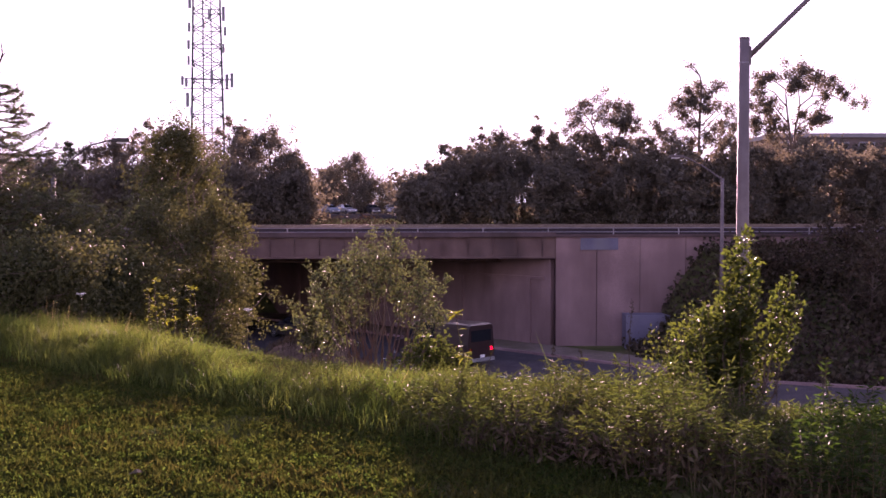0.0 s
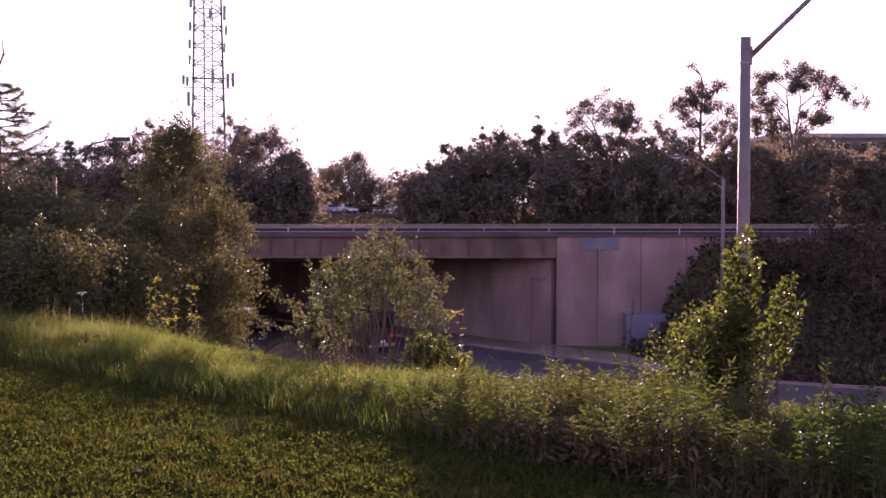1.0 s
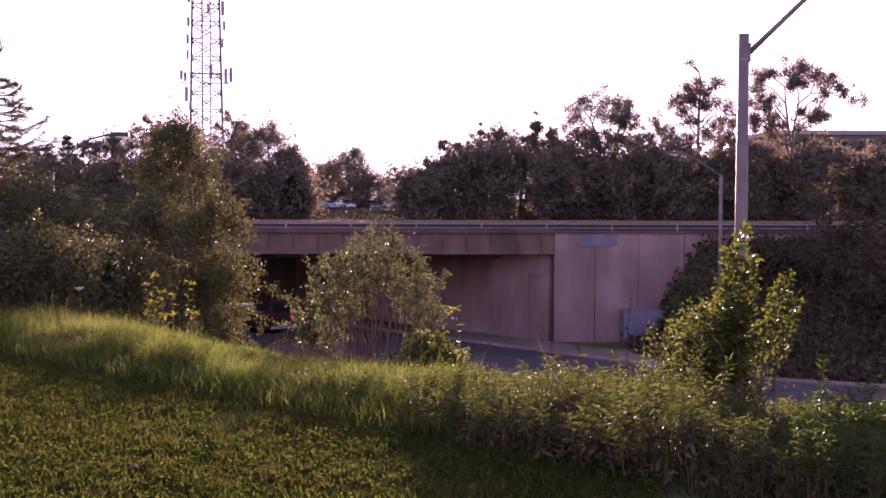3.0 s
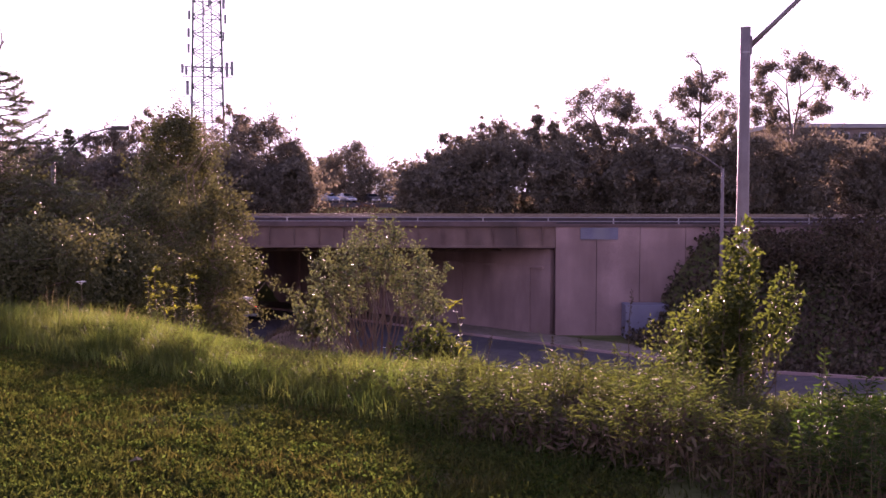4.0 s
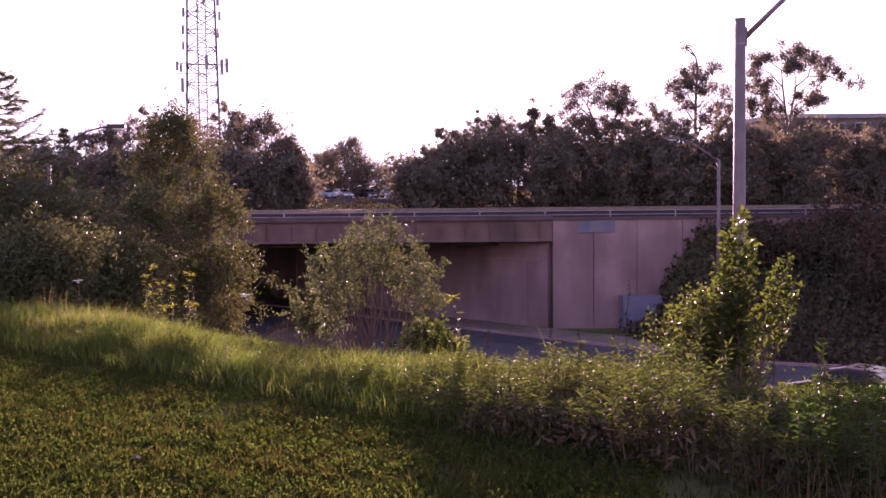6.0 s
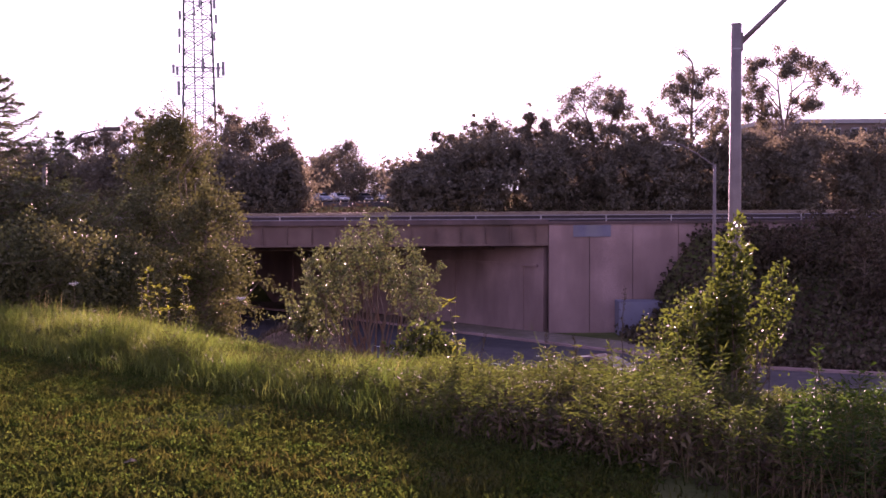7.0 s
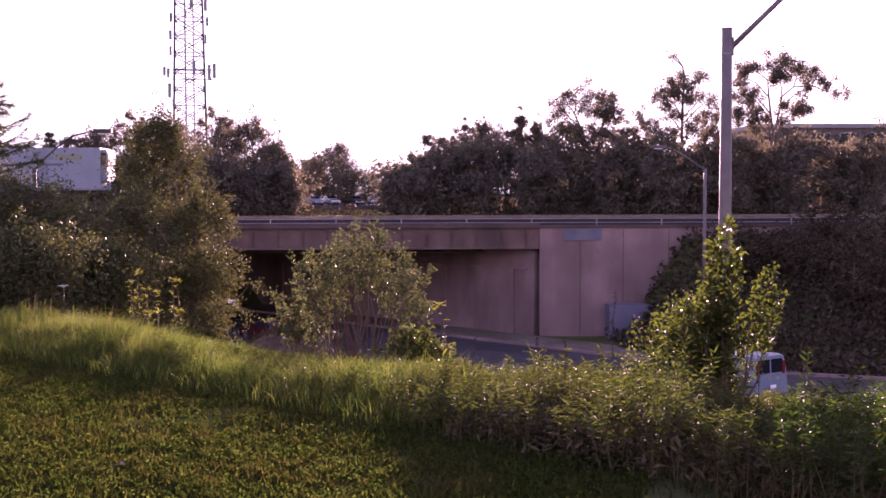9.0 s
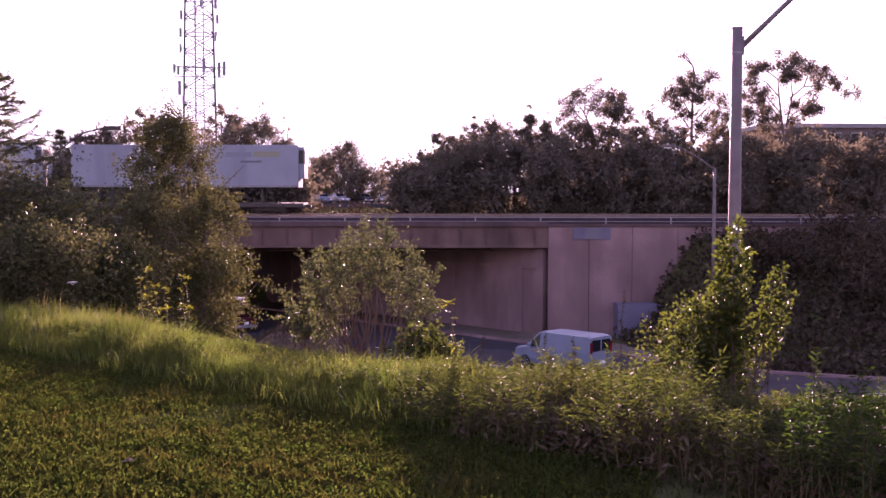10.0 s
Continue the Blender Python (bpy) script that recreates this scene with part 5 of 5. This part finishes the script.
def screen(stations, xa, xb, inset=0.88):
    """Glass on a sloping front or back between two stations."""
    a, b = interp(stations, xa), interp(stations, xb)
    lo, hi = (a, b) if a[3] < b[3] else (b, a)
    d = 0.018 if lo[0] > hi[0] else -0.018
    za, zb = lo[3] + (hi[3] - lo[3]) * 0.1, lo[3] + (hi[3] - lo[3]) * 0.9
    xl, xh = lo[0] + (hi[0] - lo[0]) * 0.1, lo[0] + (hi[0] - lo[0]) * 0.9
    wl, wh = lo[5] * inset, hi[5] * inset
    out = [(xl + d, -wl, za + .012), (xl + d, wl, za + .012), (xh + d, wh, zb + .012), (xh + d, -wh, zb + .012)]
    inn = [(x - 2 * d, y, z - 0.02) for x, y, z in out]
    return Shape().add(out + inn, [(0, 1, 2, 3), (7, 6, 5, 4), (0, 4, 5, 1), (1, 5, 6, 2), (2, 6, 7, 3), (3, 7, 4, 0)])


SEDAN = [(2.28, .30, .52, .58, .74, .66), (2.12, .24, .66, .72, .85, .76), (1.0, .22, .86, .93, .90, .80), (0.3, .22, .92, 1.37, .90, .62), (-.3, .22, .93, 1.45, .90, .62), (-1.05, .22, .95, 1.38, .90, .60),
         (-1.75, .22, .97, 1.04, .89, .75), (-2.2, .28, .92, .98, .84, .75), (-2.3, .32, .7, .76, .80, .72)]
VAN = [(2.42, .34, .70, .80, .80, .70), (2.28, .28, .92, 1.0, .92, .82), (1.62, .26, 1.05, 1.12, .96, .86), (0.92, .26, 1.08, 1.80, .97, .80), (.62, .26, 1.08, 1.90, .97, .82), (-2.2, .26, 1.08, 1.90, .97, .82), (-2.40, .28, 1.08, 1.84, .95, .81)]
TRUCK = [(2.95, .4, .85, .95, .9, .8), (2.8, .35, 1.02, 1.12, 1.0, .9), (2.1, .33, 1.18, 1.28, 1.02, .9), (1.4, .33, 1.22, 2.05, 1.02, .86), (1.0, .33, 1.22, 2.3, 1.02, .9), (-2.8, .33, 1.22, 2.34, 1.02, .9), (-2.98, .35, 1.22, 2.26, 1.0, .88)]


def vehicle(name, stations, paint, label, windows, screens, wheels, radius, lit=False, rear_panes=(), group="", tails=None):
    car = thing(name, pose(0, 0, 0), label, "van" if "van" in name else "truck" if "truck" in name else "car", group)
    part("body", loft(stations), paint, car)
    for side in (-1, 1):
        for x0, x1 in windows:
            part("side_window", side_glass(stations, x0, x1, side), M_GLASS, car)
    for i, (a, b) in enumerate(screens):
        part("windscreen" if i == 0 else "rear_window", screen(stations, a, b), M_GLASS, car)
    back, front = stations[-1], stations[0]
    for y0, y1, z0, z1 in rear_panes:
        part("rear_window", Shape().box(back[0] - 0.015, back[0] + 0.02, y0, y1, z0, z1, bevel=0.006), M_GLASS, car)
    zt = tails or (back[2] - 0.16, back[2] + 0.02)
    for side in (-1, 1):
        y = side * back[4] * 0.88
        part("tail_light", Shape().box(back[0] - 0.035, back[0] + 0.06, min(y, y - side * .16), max(y, y - side * .16), *zt, bevel=0.01), M_TAIL_LIT if lit and side < 0 else M_TAIL, car)
        y = side * front[4] * 0.82
        part("headlight", Shape().box(front[0] - 0.12, front[0] + 0.03, min(y, y - side * .3), max(y, y - side * .3), front[2] - 0.1, front[2] + 0.03, bevel=0.02), M_LAMP, car)
        xm = windows[0][1]
        part("mirror", Shape().box(xm - 0.05, xm + 0.1, min(side * 0.93, side * 1.12), max(side * 0.93, side * 1.12), interp(stations, xm)[2] + 0.05, interp(stations, xm)[2] + 0.2, bevel=0.03), paint, car)
    part("rear_bumper", Shape().box(back[0] - 0.1, back[0] + 0.05, -back[4] * .95, back[4] * .95, 0.34, 0.52, bevel=0.03), M_GREY, car)
    part("front_bumper", Shape().box(front[0] - 0.08, front[0] + 0.1, -front[4] * .98, front[4] * .98, 0.3, 0.48, bevel=0.03), M_GREY, car)
    part("number_plate", Shape().box(back[0] - 0.12, back[0] - 0.1, -0.16, 0.16, 0.55, 0.7), M_SIGN, car)
    part("grille", Shape().box(front[0] - 0.02, front[0] + 0.035, -front[4] * .45, front[4] * .45, front[1] + 0.16, front[2] - 0.02, bevel=0.01), M_DARKBAR, car)
    tyre = Shape().lathe([(radius * .62, -0.09), (radius * .95, -0.1), (radius, -0.06), (radius, 0.06), (radius * .95, 0.1), (radius * .62, 0.09)], 20).mesh("tyre", M_TYRE, True)
    rim = Shape().lathe([(radius * .62, -0.085), (radius * .55, -0.06), (radius * .2, -0.075), (radius * .2, 0.075), (radius * .55, 0.06), (radius * .62, 0.085)], 14)
    for k in range(5):
        a = k * 2 * math.pi / 5
        rim.box(-0.02, 0.02, -0.1, 0.1, radius * .15, radius * .6, m=Matrix.Rotation(a, 4, 'Y'))
    rim = rim.mesh("rim", M_RIM)
    for x in wheels:
        for side in (-1, 1):
            w = new("wheel")
            w.parent = car
            w.matrix_basis = pose(x, side * (interp(stations, x)[4] - 0.09), radius)
            part("tyre", tyre, M_TYRE, w)
            part("rim", rim, M_RIM, w)
    return car


def sedan(name, paint, label, group="", lit=False):
    return vehicle(name, SEDAN, paint, label, [(-0.28, 0.42), (-1.15, -0.36)], [(1.0, 0.3), (-1.05, -1.75)], (1.42, -1.35), 0.32, lit, group=group)


road_van = vehicle("cargo_van", VAN, M_VAN, "white windowless cargo van with dark rear door glass", [(0.7, 1.25)], [(1.62, 0.92)], (1.6, -1.4), 0.34,
                   rear_panes=[(-0.7, -0.05, 1.16, 1.7), (0.05, 0.7, 1.16, 1.7)], tails=(1.1, 1.6))
road_truck = vehicle("high_roof_van", TRUCK, M_MAROON, "dark maroon high-roofed van with a lit tail light", [(1.1, 1.7), (-0.4, 0.8)], [(2.1, 1.4)], (1.95, -1.8), 0.38, lit=True, tails=(0.9, 1.06), rear_panes=[(-0.75, 0.75, 1.4, 2.0)])
road_sedan = sedan("sedan_car", M_BLACKCAR, "black sedan car with shiny roof", lit=False)
red_car = sedan("red_car", M_REDCAR, "dark red sedan car with sky reflecting on its roof")
last_car = sedan("dark_car", M_BLACKCAR, "dark low sedan car with glinting roof edge")

# parked cars on the upper level
lot = [(-0.1196, 166, -70, M_SILVER, "silver"), (-0.1026, 168, -60, M_VAN, "white"), (-0.0881, 170, -55, M_SILVER, "silver"), (-0.0639, 172, -70, M_BLACKCAR, "black"), (-0.0469, 174, -80, M_SILVER, "silver"), (-0.0320, 170, -60, M_BLACKCAR, "black"), (-0.1402, 163, 10, M_BLACKCAR, "black"), (-0.0742, 176, -60, M_BLACKCAR, "black")]
models = {}
for b, d, turn, paint, word in lot:
    m = pose(b * d, d, 0.15, 0, 0, turn)
    if word not in models:
        models[word] = sedan("parked_car", paint, word + " sedan car parked beyond the railway", "parked cars")
        models[word].matrix_basis = m
    else:
        copy_thing(models[word], m)
single("parking_lot", Shape().box(-60, -4, 158, 182, -0.6, 0.145, bevel=0.2), M_ASPHALT, "grey asphalt parking area", "car park", kind="structure")


# ---------------------------------------------------------------- trailers on flat wagons
def reefer(label):
    t = thing("trailer", pose(0, 0, 0), label, "trailer", "trailers on the train")
    L, z0, z1, w = 16.15, 1.12, 4.12, 1.28
    part("box", Shape().box(-L, -0.05, -w, w, z0 + 0.1, z1, bevel=0.04), M_TRAILER, t)
    part("bottom_rail", Shape().box(-L - .02, -0.03, -w - .015, w + .015, z0, z0 + 0.14, bevel=0.02), M_GREY, t)
    part("top_rail", Shape().box(-L - .01, -0.04, -w - .012, w + .012, z1 - 0.1, z1 + 0.02, bevel=0.02), M_TRAILER, t)
    for x in (-L, -0.12):
        part("corner_post", Shape().box(x - 0.02, x + 0.14, -w - .014, w + .014, z0, z1, bevel=0.02), M_TRAILER, t)
    seam = Shape().box(-0.012, 0.012, -w - 0.008, w + 0.008, z0 + .14, z1 - .1).mesh("panel_seam", M_TRAILER)
    for i in range(12):
        part("panel_seam", seam, M_TRAILER, t, m=pose(-1.3 - i * 1.24, 0, 0))
    unit_part = part("cooling_unit", Shape().box(-0.05, 0.42, -1.05, 1.05, z1 - 2.35, z1 - 0.12, bevel=0.08), M_TRAILER, t, "white cooling unit with dark grille")
    part("grille", Shape().box(0.41, 0.45, -0.85, 0.85, z1 - 1.25, z1 - 0.3, bevel=0.01).box(-0.0, 0.36, -1.07, -1.03, z1 - 1.3, z1 - 0.35), M_DARKMETAL, unit_part)
    for side in (-1, 1):
        part("landing_leg", Shape().box(-2.75, -2.6, side * 0.75 - .07, side * 0.75 + .07, 0.1, z0).box(-2.82, -2.53, side * 0.75 - .14, side * 0.75 + .14, 0.0, 0.1, bevel=0.02), M_DARKMETAL, t)
    for x in (-L + 1.6, -L + 2.85):
        for side in (-1, 1):
            part("wheel", Shape().lathe([(0.3, -0.26), (0.48, -0.27), (0.5, -0.22), (0.5, 0.22), (0.48, 0.27), (0.3, 0.26)], 18, centre=(x, side * 0.95, 0.5)), M_TYRE, t)
    part("bogie_frame", Shape().box(-L + 0.9, -L + 3.6, -0.6, 0.6, 0.62, z0, bevel=0.04), M_DARKMETAL, t)
    part("print_band", Shape().box(-3.2, -1.3, -w - .012, -w - .006, z1 - 0.85, z1 - 0.45), M_YELLOWBAR, t, "faded yellow-green unreadable print")
    part("print_bar", Shape().box(-5.2, -3.3, -w - .012, -w - .006, z1 - 0.85, z1 - 0.5), M_GREYBAR, t)
    part("print_bar", Shape().box(-4.1, -2.6, -w - .012, -w - .006, z1 - 1.25, z1 - 1.1), M_DARKBAR, t)
    part("mud_flap", Shape().box(-L + 0.55, -L + 0.57, -1.1, 1.1, 0.3, z0), M_TYRE, t)
    return t


def flat_wagon():
    f = thing("flat_wagon", pose(0, 0, 0), "dark low railway flat wagon under a trailer", "wagon", "wagons of the train")
    part("deck", Shape().box(-17.6, 0.2, -1.35, 1.35, 0.66, 0.78, bevel=0.02), M_DARKMETAL, f)
    part("centre_sill", Shape().box(-17.6, 0.2, -0.4, 0.4, 0.4, 0.66), M_DARKMETAL, f)
    for side in (-1, 1):
        part("side_sill", Shape().box(-17.6, 0.2, side * 1.3 - .06, side * 1.3 + .06, 0.48, 0.66, bevel=0.02), M_DARKMETAL, f)
    for x in (-2.2, -15.4):
        bogie = part("bogie", Shape().box(x - 1.1, x + 1.1, -1.05, -0.9, 0.22, 0.5, bevel=0.04).box(x - 1.1, x + 1.1, 0.9, 1.05, 0.22, 0.5, bevel=0.04).box(x - 0.2, x + 0.2, -1.0, 1.0, 0.25, 0.48), M_DARKMETAL, f)
        for dx in (-0.85, 0.85):
            part("wheelset", Shape().lathe([(0.3, -0.82), (0.35, -0.74), (0.39, -0.7), (0.07, -0.68), (0.07, 0.68), (0.39, 0.7), (0.35, 0.74), (0.3, 0.82)], 20, centre=(x + dx, 0, 0.35)), M_DARKMETAL, bogie)
    for x in (0.2, -18.0):
        part("coupler", Shape().box(x, x + 0.4, -0.12, 0.12, 0.42, 0.64, bevel=0.03), M_DARKMETAL, f)
    return f


TRAILERS = [reefer("white refrigerated trailer riding on a railway wagon"), reefer("white refrigerated trailer following on the next wagon")]
WAGONS = [flat_wagon(), flat_wagon()]

# ---------------------------------------------------------------- buildings and signs beyond the railway
def building(x0, x1, y0, y1, z1, label, wall, storeys, bays):
    b = thing("building", pose(0, 0, -0.45), label, "building", "buildings beyond the railway")
    part("wall", Shape().box(x0, x1, y0, y1, 0, z1 - 0.5), wall, b)
    part("roof", Shape().box(x0 - 0.3, x1 + 0.3, y0 - 0.3, y1 + 0.3, z1 - 0.5, z1, bevel=0.05), M_ROOF, b)
    hgt, wd = (z1 - 0.9) / storeys, (x1 - x0) / bays
    pane = Shape().box(-wd * .28, wd * .28, -0.03, 0.02, -hgt * .28, hgt * .28).mesh("pane", M_GLASS)
    frame_m = Shape().box(-wd * .33, wd * .33, -0.06, 0.05, -hgt * .34, -hgt * .28).box(-wd * .33, wd * .33, -0.06, 0.05, hgt * .28, hgt * .34).box(-wd * .33, -wd * .28, -0.06, 0.05, -hgt * .28, hgt * .28).box(wd * .28, wd * .33, -0.06, 0.05, -hgt * .28, hgt * .28).mesh("window_frame", M_ROOF)
    for i in range(storeys):
        for j in range(bays):
            w = part("window_frame", frame_m, M_ROOF, b, m=pose(x0 + (j + .5) * wd, y0 - 0.05, 0.4 + (i + .5) * hgt))
            part("pane", pane, M_GLASS, w)
    return b


building(0.3031 * 130, 0.3031 * 130 + 40, 130, 150, 2.05 + 0.0639 * 130, "long low brown building with a flat roof", M_WALL, 3, 13)
building(-0.1129 * 260, -0.1129 * 260 + 4.6, 260, 275, 2.05 + 0.0325 * 260, "distant grey block with a flat roof", M_WALL, 3, 2)
building(-0.1376 * 185, -0.1376 * 185 + 2.8, 185, 192, 2.05 + 0.0103 * 185, "small pale shed beyond the railway", M_WALL_PALE, 1, 1)
building(0.0985 * 120 - 0.5, 0.0985 * 120 + 22, 122, 135, 2.05 + 0.0392 * 122, "brown building hidden behind trees", M_WALL, 3, 8)

sign = thing("sign_post", pose(-0.0402 * 160, 160, -0.45), "small white sign on a thin post", "sign")
part("post", Shape().tube([(0, 0, 0), (0, 0, 2.3)], 0.04, 6), M_GALV, sign)
part("board", Shape().box(-0.3, 0.3, -0.06, -0.03, 1.7, 2.5, bevel=0.01), M_SIGN, sign)
utility = thing("utility_pole", pose(-0.0438 * 200, 200, -0.45), "thin wooden utility pole with cables", "pole")
part("pole", Shape().tube([(0, 0, 0), (0, 0, 6.0)], [0.16, 0.11], 8), M_BARK, utility)
part("crossarm", Shape().box(-1.2, 1.2, -0.06, 0.06, 5.4, 5.55), M_BARK, utility)
for k in (-1.1, 0, 1.1):
    part("cable", Shape().tube([(k - 14, 0, 5.3), (k - 7, 0, 5.45), (k, 0, 5.6), (k + 5, 0, 5.55), (k + 10, 0, 5.75)], 0.03, 4), M_WIRE, utility)


# ---------------------------------------------------------------- what moves
def along(rows, t):
    """Metres along the way at t, smoothly through rows of (seconds, metres)."""
    if t <= rows[0][0]:
        (a, p), (b, q) = rows[0], rows[1]
    elif t >= rows[-1][0]:
        (a, p), (b, q) = rows[-2], rows[-1]
    else:
        for (a, p), (b, q) in zip(rows, rows[1:]):
            if a <= t <= b:
                break
    return p + (q - p) * (t - a) / (b - a)


def bend(s):
    """How far the way swings towards the lawn, at s metres along, as cars join from the right; and how steeply."""
    u = max(s, -9)
    if u > 8:
        return 0.0, 0.0
    if u > 0:
        return 0.25 * (8 - u) ** 2 / 16, -0.25 * (8 - u) / 8
    if u > -2:
        return 0.25 * (4 - u), -0.25
    return 1.5 - 0.25 * (u + 2) - 0.25 * (u + 2) ** 2 / 14, -0.25 - 0.25 * (u + 2) / 7


def on_the_way(s, lane, joins):
    more, steep = bend(s) if joins else (0.0, 0.0)
    way = U + N * steep
    return pose(*road_point(s, lane + more, 0.035), 0, 4.0 * smooth((3 - s) / 4), math.degrees(math.atan2(way.y, way.x)))


def drive(car, rows, lane, radius, joins=False):
    times = [k / 10 for k in range(101)]
    walk(car, [(t, on_the_way(along(rows, t), lane, joins)) for t in times])
    wheels = [c for c in car.children if c.name.startswith("wheel")]
    start = along(rows, 0)
    for w in wheels:
        home = w.matrix_basis.translation.copy()
        fine = [k / 30 for k in range(301)]
        walk(w, [(t, pose(*home) @ Matrix.Rotation((along(rows, t) - start) / radius, 4, 'Y')) for t in fine])


def motions():
    drive(road_van, VAN_RUN, 5.3, 0.34, True)
    drive(road_truck, TRUCK_RUN, 5.5, 0.38)
    drive(road_sedan, SEDAN_RUN, 4.5, 0.32)
    drive(red_car, RED_RUN, 8.6, 0.32)
    drive(last_car, LAST_RUN, 7.6, 0.32, True)
    for k in range(2):
        first, last = TRAIN_X - 13.4 * 10 - 18.75 * k, TRAIN_X - 18.75 * k
        walk(WAGONS[k], [(0, pose(first + 0.2, TRACKS[1], 0.12)), (10, pose(last + 0.2, TRACKS[1], 0.12))])
        walk(TRAILERS[k], [(0, pose(first, TRACKS[1], 0.90)), (10, pose(last, TRACKS[1], 0.90))])


TRAIN_X = -9.76
VAN_RUN = [(0, -98), (8.2, -10.5), (8.5, -7.3), (8.8, -4.7), (9.0, -3.0), (9.5, 2.65), (10, 7.6)]
TRUCK_RUN = [(0, 16.5), (0.3, 19.0), (1.2, 26.2), (1.8, 29.2), (2.2, 30.3), (2.7, 32.8), (4.0, 38.5), (10, 45)]
SEDAN_RUN = [(0, 31.1), (0.5, 33.4), (1.0, 37.0), (1.8, 42.5), (2.7, 46.0), (4, 49), (10, 52)]
RED_RUN = [(0, -78), (7.0, 3.3), (7.3, 7.5), (7.6, 10.8), (8.3, 18.5), (9.0, 26.5), (9.3, 28.7), (9.6, 29.5), (10, 32.4)]
LAST_RUN = [(0, -112), (9.2, -9.6), (9.4, -7.6), (9.6, -5.6), (10, -1.5)]
motions()
